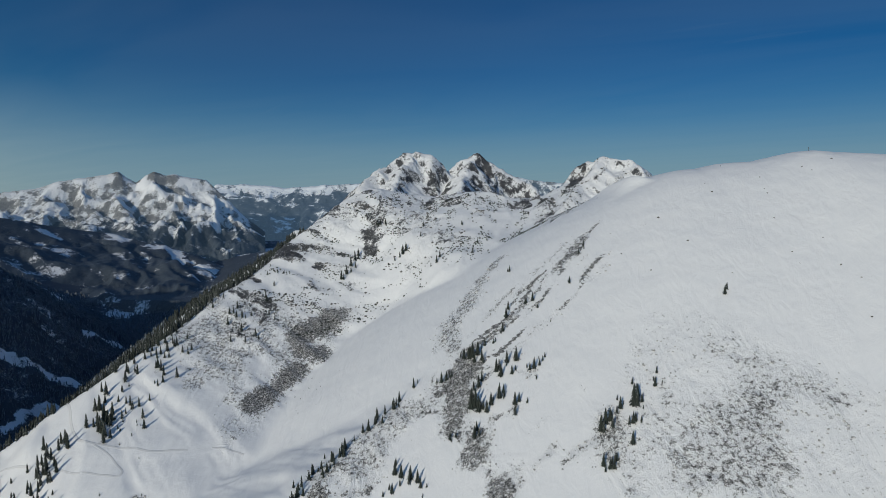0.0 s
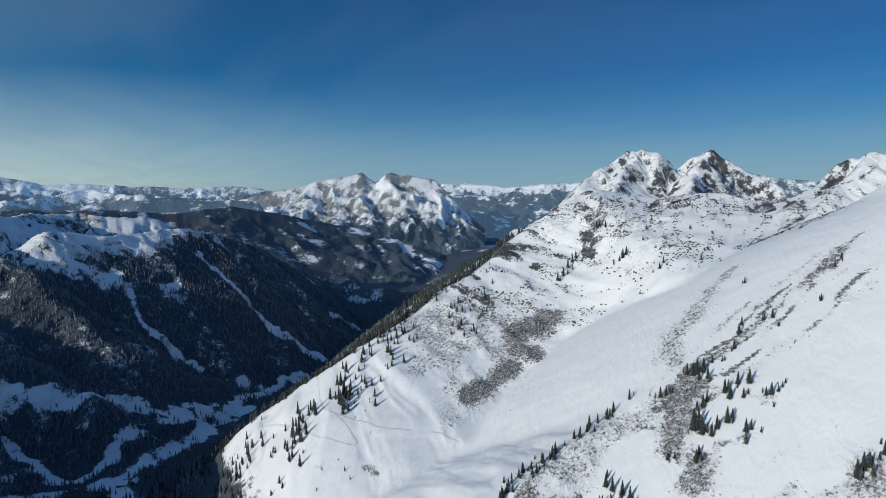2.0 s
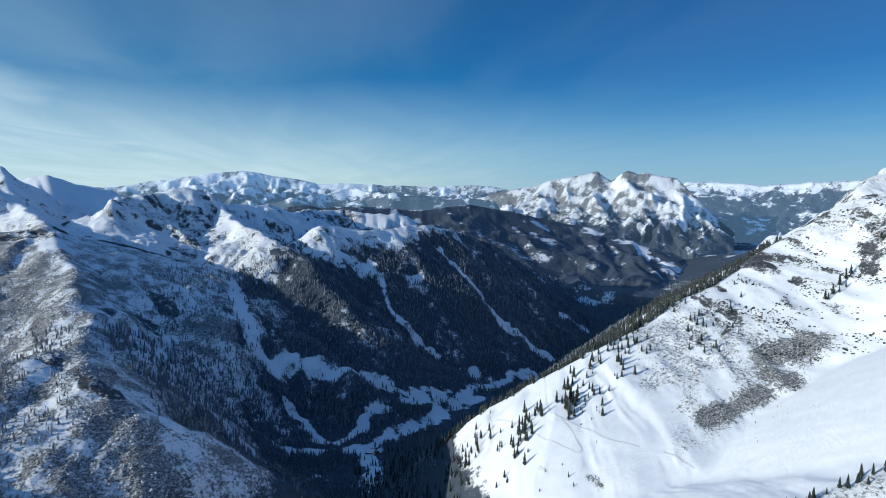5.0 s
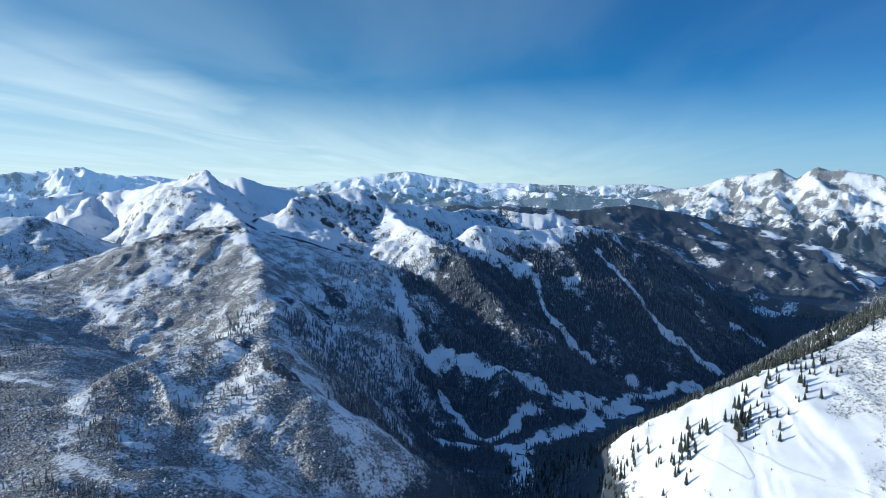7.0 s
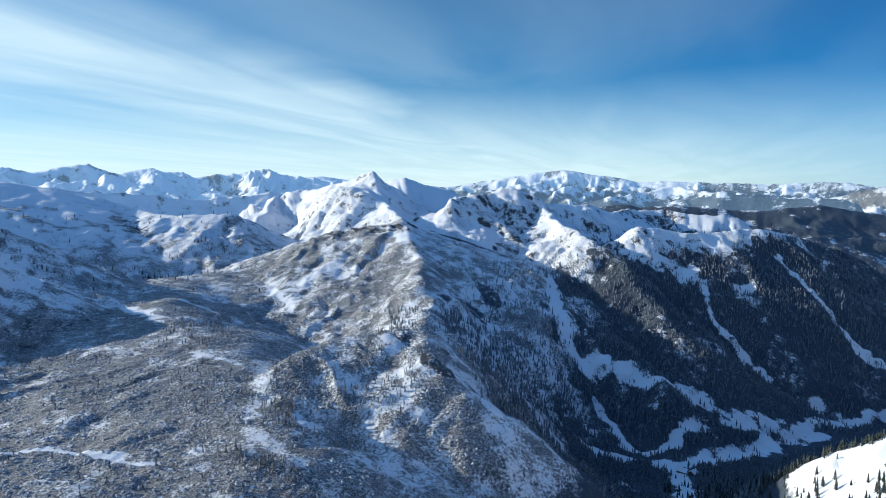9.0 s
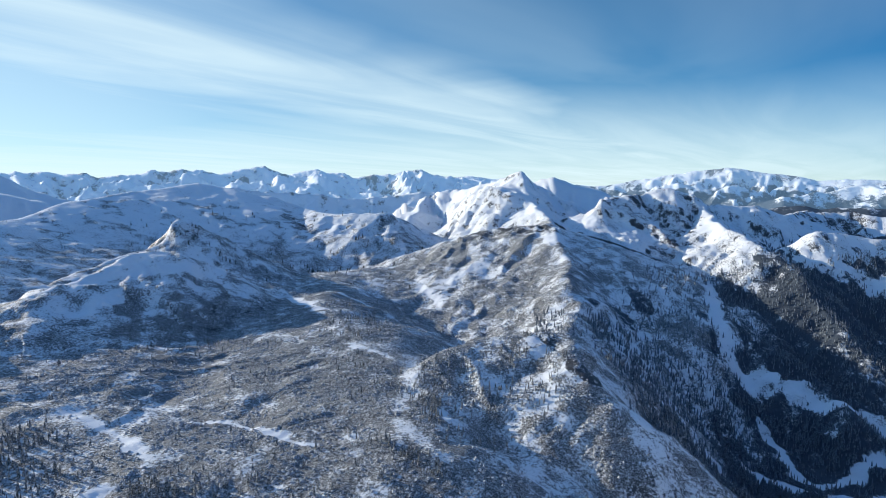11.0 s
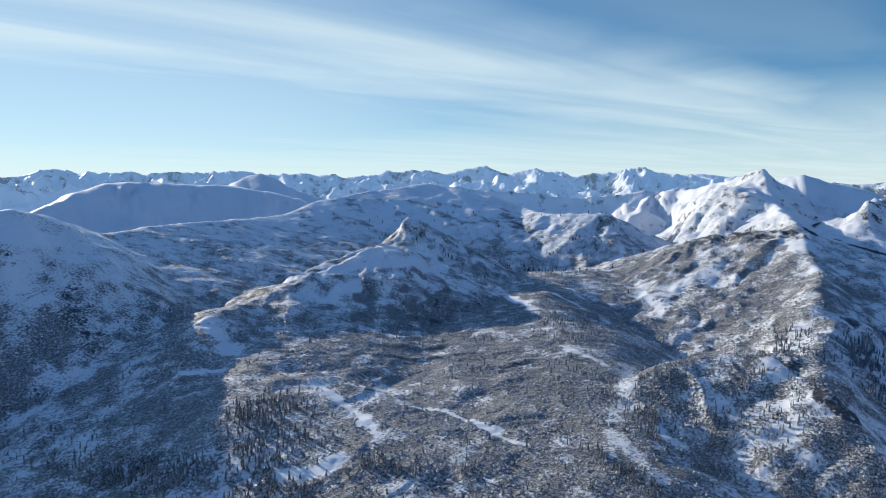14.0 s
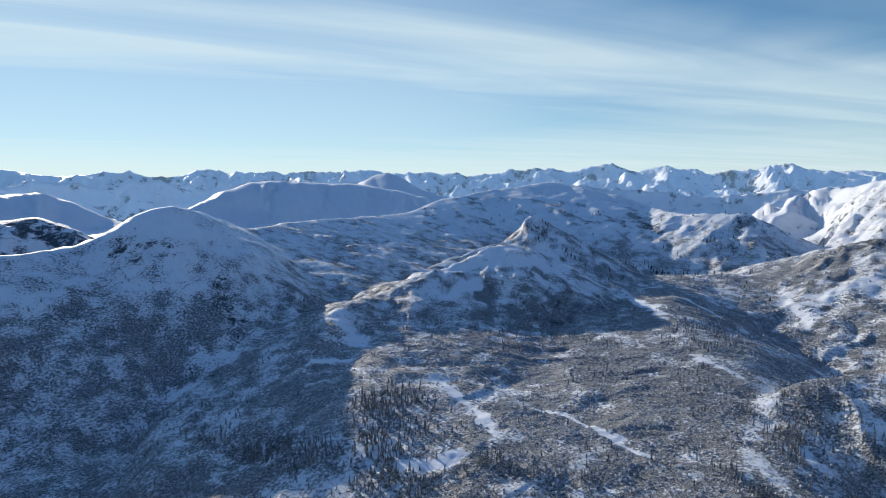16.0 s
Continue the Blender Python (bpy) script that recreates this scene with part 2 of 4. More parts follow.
def crest_field(x, y, crest):
    """For every place: the distance to a crest, the crest's height there, the side (1: on its left), and how far along it lies.
    The stretches near a place share in it by their nearness, so that no step opens inside a bend."""
    raw = np.array([(*plan(a, r), z) for a, r, z in crest])
    ext = np.concatenate([[2 * raw[0] - raw[1]], raw, [2 * raw[-1] - raw[-2]]])
    middle = (9 * (ext[1:-2] + ext[2:-1]) - ext[:-3] - ext[3:]) / 16
    pts = np.empty((2 * len(raw) - 1, 3))
    pts[::2], pts[1::2] = raw, middle
    best, share = np.full(x.shape, 1e18), np.zeros(x.shape)
    height, side, along = np.zeros(x.shape), np.zeros(x.shape), np.zeros(x.shape)
    start = 0.0
    for (ax, ay, az), (bx, by, bz) in zip(pts, pts[1:]):
        dx, dy = bx - ax, by - ay
        length = math.hypot(dx, dy)
        t = np.clip(((x - ax) * dx + (y - ay) * dy) / length**2, 0, 1)
        px, py = x - ax - t * dx, y - ay - t * dy
        d = px * px + py * py
        w = (1e3 / (d + 4)) ** 5
        share += w
        height += w * (az + (bz - az) * t)
        side += w * (dx * py - dy * px) / (length * np.sqrt(d + 1e-6))
        along = np.where(d < best, start + t * length, along)
        best = np.minimum(best, d)
        start += length
    return np.sqrt(best), height / share, side / share, along


def land(x, y):
    """Height of the ground over the first eye, and how rugged it is."""
    wx, wy = x + 14 * fbm(x / 90, y / 90, 2, 51), y + 14 * fbm(x / 90, y / 90, 2, 57)
    d, z = crest_field(wx, wy, VALLEY)[:2]
    side_wall = 0.25 * np.clip(d - 55, 0, 330) * step(480, 620, np.hypot(x, y)) * step(80, 68, np.degrees(np.arctan2(-x, y)) % 360)
    top = np.minimum(z + 0.05 * d + side_wall, -110.0)
    rug = np.full(x.shape, 0.6)
    bend, bend_y = 7 * fbm(x / 45, y / 45, 3, 61), 7 * fbm(x / 45, y / 45, 3, 67)
    for n, (crest, left, right, rounding, rugged, gully, spacing, reach) in enumerate(RIDGES.values()):
        d, z, side, along = crest_field(x + bend * min(1, gully / 4), y + bend_y * min(1, gully / 4), crest)
        h = z - (right + (left - right) * (0.5 + 0.5 * side)) * (np.sqrt(d * d + rounding**2) - rounding)
        ribs = ridged(along / spacing + 0.35 * fbm(x / 60, y / 60, 2, 90 + n), d / (spacing * 4), 4, 10 * n)
        h = h + 2.6 * max(0.0, rugged - 1.2) * (ridged(along / 24, 0 * along + n, 4, 700 + n) - 0.8) * np.exp(-d / 35)
        h = h - 0.45 * np.maximum(0, d - reach) + gully * (ribs - 0.9) * step(0.0, 0.8 * spacing, d) * 0.6
        k = 3.0
        mix = np.clip(0.5 + 0.5 * (h - top) / k, 0, 1)
        top = top * (1 - mix) + h * mix + k * mix * (1 - mix)
        rug = rug * (1 - mix) + rugged * mix
    wild = np.maximum(0, rug - 0.95)
    top = top + rug * (1.3 * fbm(x / 46, y / 46, 3, 5) + 0.5 * (ridged(x / 33, y / 33, 3, 33) - 0.4) + 0.28 * fbm(x / 7, y / 7, 2, 37) + 0.16 * ridged(x / 4.5, y / 4.5, 2, 39) * np.minimum(1, np.maximum(0, rug - 0.5) * 2.5)) + wild * (1.2 * (ridged(x / 27, y / 27, 5, 33) - 0.5) + 1.0 * (ridged(x / 15, y / 15, 4, 43) - 0.5))
    return top, rug
# ---- end of the land ----

# ---- what grows where: strips and patches of the plan (bearing, distance), their half width in metres and how thickly they are covered ----
SCRUB = [
    ([(3.5, 397), (5.2, 379), (7.2, 349), (8.5, 335), (8.4, 320)], 7, 0.5), ([(356.0, 368), (358.6, 349), (0.8, 332), (3.6, 319), (6.1, 312)], 4.6, 0.66), ([(354.5, 384), (356.8, 363)], 1.4, 0.5), ([(354.0, 338), (357.1, 321), (0.2, 306), (2.1, 296)], 2.2, 0.3),
    ([(346.1, 306), (347.5, 295), (349.3, 274), (351.2, 266)], 2.2, 0.28), ([(1.8, 352), (4.2, 336), (6.6, 322)], 2.2, 0.5), ([(357.6, 372), (0.4, 352), (3.2, 336)], 1.5, 0.42), ([(355.6, 352), (358.4, 334), (1.2, 318)], 1.3, 0.34),
]
SCRUB_LOW = [
    ([(7.3, 305), (6.9, 279), (6.3, 260), (5.3, 244), (3.7, 234)], 10, 0.68), ([(10.1, 294), (12.2, 287), (15.4, 273), (18.2, 260)], 12, 0.48), ([(4.6, 263), (2.4, 264)], 4.5, 0.68), ([(16.5, 254), (21.5, 255)], 3.6, 0.7), ([(353.7, 246), (352.3, 248), (352.9, 238)], 5.6, 0.52),
    ([(357.5, 237), (355.3, 243)], 2, 0.42), ([(0.3, 237), (358.7, 242)], 3, 0.42), ([(2.6, 285), (0.6, 280)], 2, 0.4), ([(3.6, 300), (1.6, 292)], 2.5, 0.3), ([(0.6, 252), (358.2, 258)], 2, 0.3),
    ([(30.6, 448), (26.9, 463), (25.3, 432)], 28, 0.5), ([(29.1, 405), (26.9, 426)], 20, 0.46), ([(29.7, 356), (27.0, 366), (29.7, 344)], 5, 0.34), ([(37.2, 328), (36.2, 323)], 2.4, 0.6), ([(42.3, 342), (41.3, 336)], 2.2, 0.55),
]
SCRUB_THICK = [
    ([(22.8, 429), (19.3, 444)], 12, 0.88), ([(22.3, 415), (20.9, 413)], 9, 0.88), ([(27.0, 374), (24.2, 392), (22.9, 401)], 8, 0.88), ([(22.3, 434), (18.8, 448)], 6, 0.8),
]
ROCKS = [
    ([(84.3, 955), (86.5, 978), (89.5, 1000), (92.5, 1030)], 15, 0.62),
    ([(15.4, 538), (15.9, 522)], 14, 0.62), ([(12.5, 523), (9.8, 474)], 20, 0.42), ([(16.7, 571), (20.9, 532)], 16, 0.4), ([(359.3, 494), (358.5, 430)], 10, 0.6), ([(357, 546), (357.8, 532)], 9, 0.7), ([(353, 528), (351.8, 509)], 10, 0.55),
    ([(75.7, 1212), (74.1, 1172), (74.6, 1020)], 40, 0.55), ([(79.1, 1180), (72.5, 1172)], 20, 0.5), ([(83.7, 1030), (76.7, 1000)], 8, 0.9), ([(85.6, 473), (83.7, 454)], 8, 0.6), ([(82.4, 423), (81.1, 412)], 8, 0.8),
    ([(155, 743), (152.1, 709)], 16, 0.5), ([(147.2, 679), (145.5, 615)], 14, 0.5), ([(140, 667), (139.3, 651)], 12, 0.7), ([(108.6, 1323), (107.6, 1258)], 16, 0.6), ([(103.5, 1212), (102.5, 1143)], 12, 0.5),
    ([(100.4, 1220), (100.8, 1140)], 12, 0.5), ([(136.7, 934), (133.6, 924)], 30, 0.42), ([(92, 1000), (88, 1020)], 20, 0.55), ([(64, 1469), (60, 1552)], 30, 0.6),
]
BARE = [
    ([(70.6, 909), (68.9, 740), (65.6, 731), (61.8, 719), (58.1, 731), (54.9, 726), (50.8, 753)], 8, 1),
    ([(51.5, 1160), (49.7, 1104), (47.8, 1076), (45.8, 1039)], 4.3, 0.9),
    ([(45.8, 1039), (43.0, 1024), (40.8, 1013)], 7.0, 1),
    ([(57.2, 1009), (56.4, 956), (54.5, 930), (51.9, 907)], 4.7, 0.9),
    ([(39.9, 1273), (37.7, 1308)], 7.6, 1),
    ([(69.2, 608), (66.1, 601), (62.3, 605)], 5.9, 1),
    ([(66.2, 683), (64.5, 662), (63.4, 632), (61.5, 622)], 5.1, 1),
]
MEADOWS = [
    ([(61.8, 623), (56.9, 682)], 5.8, 1),
    ([(54.9, 711), (50.6, 765)], 7.2, 1),
    ([(50.3, 747), (46.0, 904), (42.5, 954)], 7.7, 1),
    ([(60.1, 606), (54.8, 649), (50.8, 731), (47.9, 795)], 8.2, 1),
    ([(59.3, 598), (57.9, 526), (58.7, 450)], 7.7, 1),
    ([(48.4, 902), (48.0, 910)], 7.1, 0.9),
    ([(54.4, 1033), (53.4, 1046)], 6.1, 0.8),
    ([(63.5, 1047), (60.9, 1031), (58.2, 1024)], 15.2, 0.9),
    ([(58.3, 1114), (55.7, 1117)], 17.5, 0.9),
    ([(73.3, 617), (71.7, 594)], 5.9, 0.9),
]
GLADES = [
    ([(127.0, 462), (125.0, 424), (123.2, 396), (122.0, 360)], 4.0, 1),
    ([(118.1, 418), (115.4, 410), (113.2, 390), (109.4, 356), (107.4, 346)], 3.0, 1),
    ([(98.0, 506), (98.3, 419), (99.6, 370), (97.0, 336), (94.9, 320)], 4.6, 0.6),
    ([(86.0, 461), (84.2, 457), (85.5, 446)], 4.0, 1),
    ([(83.3, 424), (79.1, 416), (75.5, 387)], 3.6, 0.9),
    ([(94.9, 379), (94.7, 366)], 2.9, 1),
    ([(90.5, 413), (88.2, 427)], 2.9, 0.9),
    ([(130.4, 336), (127.9, 330), (125.8, 339)], 4.6, 1),
    ([(135.8, 367), (133.4, 334)], 1.4, 1),
    ([(109.6, 811), (106.4, 687)], 5.9, 1),
    ([(104.3, 781), (101.1, 747)], 3.7, 0.8),
]
GLADES_HIGH = [
    ([(136.9, 611), (136.3, 578), (135.0, 557)], 8.0, 0.9),
    ([(139.2, 510), (135.6, 517)], 4.0, 1),
    ([(128.5, 864), (126.5, 740), (124.2, 755), (121.4, 771)], 8.4, 1),
    ([(122.4, 748), (116.1, 753), (115.0, 785)], 6.0, 1),
    ([(123.3, 712), (126.1, 682)], 6.8, 1),
    ([(94.7, 785), (97.0, 873)], 7.3, 1),
    ([(94.3, 858), (90.7, 888)], 9.4, 0.8),
    ([(86.4, 972), (84.0, 919)], 13.0, 0.9),
    ([(103.8, 533), (100.1, 483)], 5.0, 0.8),
    ([(117.2, 914), (115.8, 892)], 12, 0.9), ([(150, 560), (146, 590)], 12, 0.6),
]

FIELDS = [([(37.8, 2680), (37, 2650)], 22, 1), ([(34.8, 2580), (33.6, 2550), (32.6, 2480)], 26, 1), ([(31.6, 2420), (30.2, 2360)], 34, 1), ([(42.5, 2570), (41.7, 2540)], 14, 1), ([(37.2, 1795), (35.1, 1949), (32.6, 2033)], 34, 1)]


DARK_CLUMPS = [
    ([(132.0, 421), (132.9, 387), (132.3, 350), (131.0, 325)], 16.4, 0.7),
    ([(143.8, 392), (141.4, 365), (137.5, 364)], 9.2, 0.7),
    ([(122.1, 326), (116.7, 312), (112.2, 314)], 6.2, 0.5),
    ([(102.8, 345), (97.5, 317), (94.4, 304)], 5.1, 0.8),
    ([(92.0, 449), (93.5, 421), (94.9, 369)], 8.1, 0.7),
    ([(89.2, 453), (85.8, 390)], 7.4, 0.6),
    ([(148.3, 427), (146.9, 403)], 8.1, 0.5),
]
FLOOR = [([(66, 668), (61.6, 643), (57.7, 632), (54.4, 664), (50.7, 702), (46.5, 800), (43.1, 912)], 15, 1), ([(59.9, 625), (58.3, 580), (58.8, 510)], 18, 1)]


def strips(x, y, some, ragged=0.5):
    """How thickly a list of strips covers every place."""
    total = np.zeros(x.shape)
    rag = ragged * fbm(x / 14, y / 14, 3, 81)
    for line, half, thick in some:
        px, py = plan(np.array([a for a, _ in line]), np.array([r for _, r in line]))
        pick = (x > px.min() - 2 * half) & (x < px.max() + 2 * half) & (y > py.min() - 2 * half) & (y < py.max() + 2 * half)
        if not pick.any():
            continue
        d = crest_field(x[pick], y[pick], [(a, r, 0) for a, r in line])[0]
        total[pick] = np.maximum(total[pick], thick * step(1.7, 0.2, d / half + rag[pick]))
    return total

# ---- materials ----
def material(name, roughness=0.7, specular=0.2):
    mat = bpy.data.materials.new(name)
    mat.use_nodes = True
    tree = mat.node_tree
    shader = tree.nodes["Principled BSDF"]
    shader.inputs["Roughness"].default_value = roughness
    shader.inputs["Specular IOR Level"].default_value = specular
    return mat, tree, shader


def blend(tree, factor, a, b):
    node = tree.nodes.new("ShaderNodeMix")
    node.data_type = "RGBA"
    for socket, value in ((node.inputs[0], factor), (node.inputs[6], a), (node.inputs[7], b)):
        if isinstance(value, bpy.types.NodeSocket):
            tree.links.new(value, socket)
        else:
            socket.default_value = value
    return node.outputs[2]


def speckle(tree, where, scale, detail=4.0, rough=0.6, distortion=0.0):
    return wire(tree, "ShaderNodeTexNoise", {"Vector": where, "Scale": scale, "Detail": detail, "Roughness": rough, "Distortion": distortion}).outputs["Fac"]


def over(tree, density, noise_out, soft=0.045):
    """Covers the share 'density' of a surface in patches of the noise."""
    low = wire(tree, "ShaderNodeMapRange", {"Value": density, "From Min": 0.0, "From Max": 1.0, "To Min": 0.70, "To Max": 0.34}).outputs["Result"]
    off = wire(tree, "ShaderNodeMath", {0: noise_out, 1: low}, operation="SUBTRACT").outputs["Value"]
    return wire(tree, "ShaderNodeMapRange", {"Value": off, "From Min": -soft, "From Max": soft, "To Min": 0.0, "To Max": 1.0}, interpolation_type="SMOOTHSTEP").outputs["Result"]


def land_material(name, unit, haze_glow=0.0, stone=((0.030, 0.032, 0.037, 1), (0.115, 0.12, 0.13, 1))):
    """Snow with frosted shrubs (red), dark wood (green) and bare rock (blue of the cover); unit: the size of a shrub in
    metres. A blue glow paints in haze.
    """
    mat, tree, shader = material(name, 0.6, 0.25)
    where = wire(tree, "ShaderNodeTexCoord").outputs["Object"]
    cover = wire(tree, "ShaderNodeAttribute", attribute_name="cover")
    parts = wire(tree, "ShaderNodeSeparateColor", {"Color": cover.outputs["Color"]})
    fine, coarse = speckle(tree, where, 1.0 / unit, 8, 0.8), speckle(tree, where, 0.16 / unit, 4, 0.6)
    snow = blend(tree, coarse, (0.80, 0.82, 0.85, 1), (0.90, 0.91, 0.92, 1))
    frost = speckle(tree, where, 2.7 / unit, 3, 0.7)
    frost_step = wire(tree, "ShaderNodeMapRange", {"Value": frost, "From Min": 0.42, "From Max": 0.66}).outputs["Result"]
    shrub = blend(tree, frost_step, (0.045, 0.045, 0.044, 1), (0.56, 0.565, 0.57, 1))
    colour = blend(tree, over(tree, parts.outputs["Red"], fine), snow, shrub)
    rock = blend(tree, speckle(tree, where, 0.5 / unit, 6, 0.7), *stone)
    mixed = wire(tree, "ShaderNodeMath", {0: fine, 1: coarse}, operation="ADD").outputs["Value"]
    half = wire(tree, "ShaderNodeMath", {0: mixed, 1: 0.5}, operation="MULTIPLY").outputs["Value"]
    colour = blend(tree, over(tree, parts.outputs["Blue"], half, 0.04), colour, rock)
    # dark forest cover, with the blue of shade and haze tinted into its colour
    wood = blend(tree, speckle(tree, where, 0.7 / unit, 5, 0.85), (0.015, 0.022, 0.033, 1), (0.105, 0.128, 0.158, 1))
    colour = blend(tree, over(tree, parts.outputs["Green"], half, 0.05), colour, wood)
    tree.links.new(colour, shader.inputs["Base Color"])
    # blue emission stands in for the haze before far ground
    shader.inputs["Emission Color"].default_value, shader.inputs["Emission Strength"].default_value = (0.30, 0.52, 0.80, 1), haze_glow
    drift = wire(tree, "ShaderNodeMapping", {"Vector": where, "Rotation": (0, 0, radians(25)), "Scale": (0.12, 0.03, 0.12)}).outputs["Vector"]
    wind = speckle(tree, drift, 1.0, 5, 0.6, 0.6)
    relief = wire(tree, "ShaderNodeMath", {0: wind, 1: 2.0, 2: half}, operation="MULTIPLY_ADD").outputs["Value"]
    most = wire(tree, "ShaderNodeMath", {0: parts.outputs["Red"], 1: parts.outputs["Blue"]}, operation="MAXIMUM").outputs["Value"]
    rough_share = wire(tree, "ShaderNodeMapRange", {"Value": most, "From Min": 0.1, "From Max": 0.6, "To Min": 0.17, "To Max": 0.85}).outputs["Result"]
    bump = wire(tree, "ShaderNodeBump", {"Height": relief, "Strength": rough_share, "Distance": 1.2 * unit})
    # broken, wind-cut relief where the ground is rugged
    crag = wire(tree, "ShaderNodeTexNoise", {"Vector": where, "Scale": 0.06 / unit * 2.2, "Detail": 6.0, "Roughness": 0.62, "Distortion": 0.4}, noise_type="RIDGED_MULTIFRACTAL")
    share = wire(tree, "ShaderNodeMapRange", {"Value": cover.outputs["Alpha"], "From Min": 0.3, "From Max": 0.85, "To Min": 0.0, "To Max": 0.55}).outputs["Result"]
    rugged = wire(tree, "ShaderNodeBump", {"Height": crag.outputs["Fac"], "Strength": share, "Distance": 2.4, "Normal": bump.outputs["Normal"]})
    tree.links.new(rugged.outputs["Normal"], shader.inputs["Normal"])
    return mat


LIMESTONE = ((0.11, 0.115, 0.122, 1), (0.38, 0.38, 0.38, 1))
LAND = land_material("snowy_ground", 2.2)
# second number: blue glow imitating haze, stronger on the farther ranges
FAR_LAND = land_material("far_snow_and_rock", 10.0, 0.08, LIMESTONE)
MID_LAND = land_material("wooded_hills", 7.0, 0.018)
HAZE_GLOW_LAND = land_material("far_snow_haze_glow", 13.0, 0.22, LIMESTONE)


def needle_material(name, dark, frost, share):
    mat, tree, shader = material(name, 0.8, 0.1)
    where = wire(tree, "ShaderNodeTexCoord").outputs["Object"]
    spread = wire(tree, "ShaderNodeMapRange", {"Value": speckle(tree, where, 1.3, 4, 0.7), "From Min": 0.62 - share, "From Max": 0.78 - share}).outputs["Result"]
    tone = wire(tree, "ShaderNodeNewGeometry").outputs["Random Per Island"]
    base = blend(tree, tone, dark, tuple(v * 1.7 for v in dark[:3]) + (1,))
    tree.links.new(blend(tree, spread, base, frost), shader.inputs["Base Color"])
    return mat


NEEDLES = needle_material("dark_spruce_needles", (0.030, 0.036, 0.032, 1), (0.34, 0.35, 0.36, 1), 0.08)
# frosted, bluer copy: valley shade and haze are tinted into the needles
SHADE_TINTED_NEEDLES = needle_material("shade_tinted_forest_needles", (0.045, 0.056, 0.068, 1), (0.36, 0.40, 0.45, 1), 0.175)
FROSTY_NEEDLES = needle_material("frosted_spruce_needles", (0.035, 0.037, 0.033, 1), (0.42, 0.42, 0.42, 1), 0.2)
FROSTED = needle_material("frosted_twigs", (0.105, 0.103, 0.101, 1), (0.60, 0.60, 0.60, 1), 0.24)
BARK, bark_tree, bark_shader = material("spruce_bark", 0.9, 0.1)
bark_where = wire(bark_tree, "ShaderNodeTexCoord").outputs["Object"]
bark_tree.links.new(blend(bark_tree, speckle(bark_tree, bark_where, 6.0), (0.05, 0.04, 0.03, 1), (0.13, 0.10, 0.08, 1)), bark_shader.inputs["Base Color"])
ROCK, rock_tree, rock_shader = material("grey_schist", 0.85, 0.2)
rock_where = wire(rock_tree, "ShaderNodeTexCoord").outputs["Object"]
rock_tree.links.new(blend(rock_tree, speckle(rock_tree, rock_where, 0.8, 5, 0.7), (0.045, 0.044, 0.045, 1), (0.20, 0.195, 0.19, 1)), rock_shader.inputs["Base Color"])
TRODDEN, trodden_tree, trodden_shader = material("trodden_snow", 0.7, 0.2)
trodden_where = wire(trodden_tree, "ShaderNodeTexCoord").outputs["Object"]
trodden_tree.links.new(blend(trodden_tree, speckle(trodden_tree, trodden_where, 0.9), (0.66, 0.67, 0.69, 1), (0.80, 0.81, 0.82, 1)), trodden_shader.inputs["Base Color"])

# ---- the ground ----
def sheet(name, verts, faces, mat, cover=None, smooth=True):
    """One mesh from arrays of places and of faces (all with as many corners)."""
    mesh = bpy.data.meshes.new(name)
    count, corners = faces.shape
    mesh.vertices.add(len(verts))
    mesh.vertices.foreach_set("co", np.ascontiguousarray(verts, dtype=np.float32).ravel())
    mesh.loops.add(count * corners)
    mesh.loops.foreach_set("vertex_index", np.ascontiguousarray(faces, dtype=np.int32).ravel())
    mesh.polygons.add(count)
    mesh.polygons.foreach_set("loop_start", np.arange(count, dtype=np.int32) * corners)
    mesh.update(calc_edges=True)
    mesh.polygons.foreach_set("use_smooth", np.full(count, smooth))
    if cover is not None:
        layer = mesh.attributes.new("cover", "FLOAT_COLOR", "POINT")
        layer.data.foreach_set("color", np.ascontiguousarray(cover, dtype=np.float32).ravel())
    mesh.materials.append(mat)
    return new(name, mesh)


def grid_faces(rows, cols, closed=False):
    i, j = np.meshgrid(np.arange(rows - 1), np.arange(cols if closed else cols - 1), indexing="ij")
    k = (j + 1) % cols
    return np.stack([i * cols + j, (i + 1) * cols + j, (i + 1) * cols + k, i * cols + k], -1).reshape(-1, 4)


def bearing_of(x, y):
    return np.degrees(np.arctan2(-x, y)) % 360


def near_bearing(a, centre):
    return (a - centre + 180) % 360 - 180


def blob(a, r, centre, far, wide, deep):
    """1 in the middle of a patch of the plan, 0 outside it: bearing, distance, and the half sizes of both."""
    return step(1.0, 0.55, np.hypot(near_bearing(a, centre) / wide, (r - far) / deep))


RIB_ROWS = [(352.5, 392), (356.0, 368), (358.6, 349), (0.8, 332), (3.6, 319), (6.1, 312), (8.4, 300)]


def rib_rows(x, y, a, r):
    """Broken rows of scrub that run down the sunny rib side by side."""
    total, near = np.zeros(x.shape), (r > 250) & (r < 440) & (np.abs(near_bearing(a, 1)) < 14)
    d, h, side, along = crest_field(x[near], y[near], [(b, f, 0) for b, f in RIB_ROWS])
    across = d * np.sign(side)
    rows = step(-0.05, 0.4, fbm(across / 3.2 + 0.5 * fbm(along / 30, across / 20, 2, 151), along / 26, 3, 153))
    total[near] = 0.88 * rows * step(26, 12, np.abs(across - 7)) * (0.35 + 0.65 * step(-0.3, 0.2, fbm(along / 18, across / 14, 2, 157))) * step(20, 50, along)
    return total


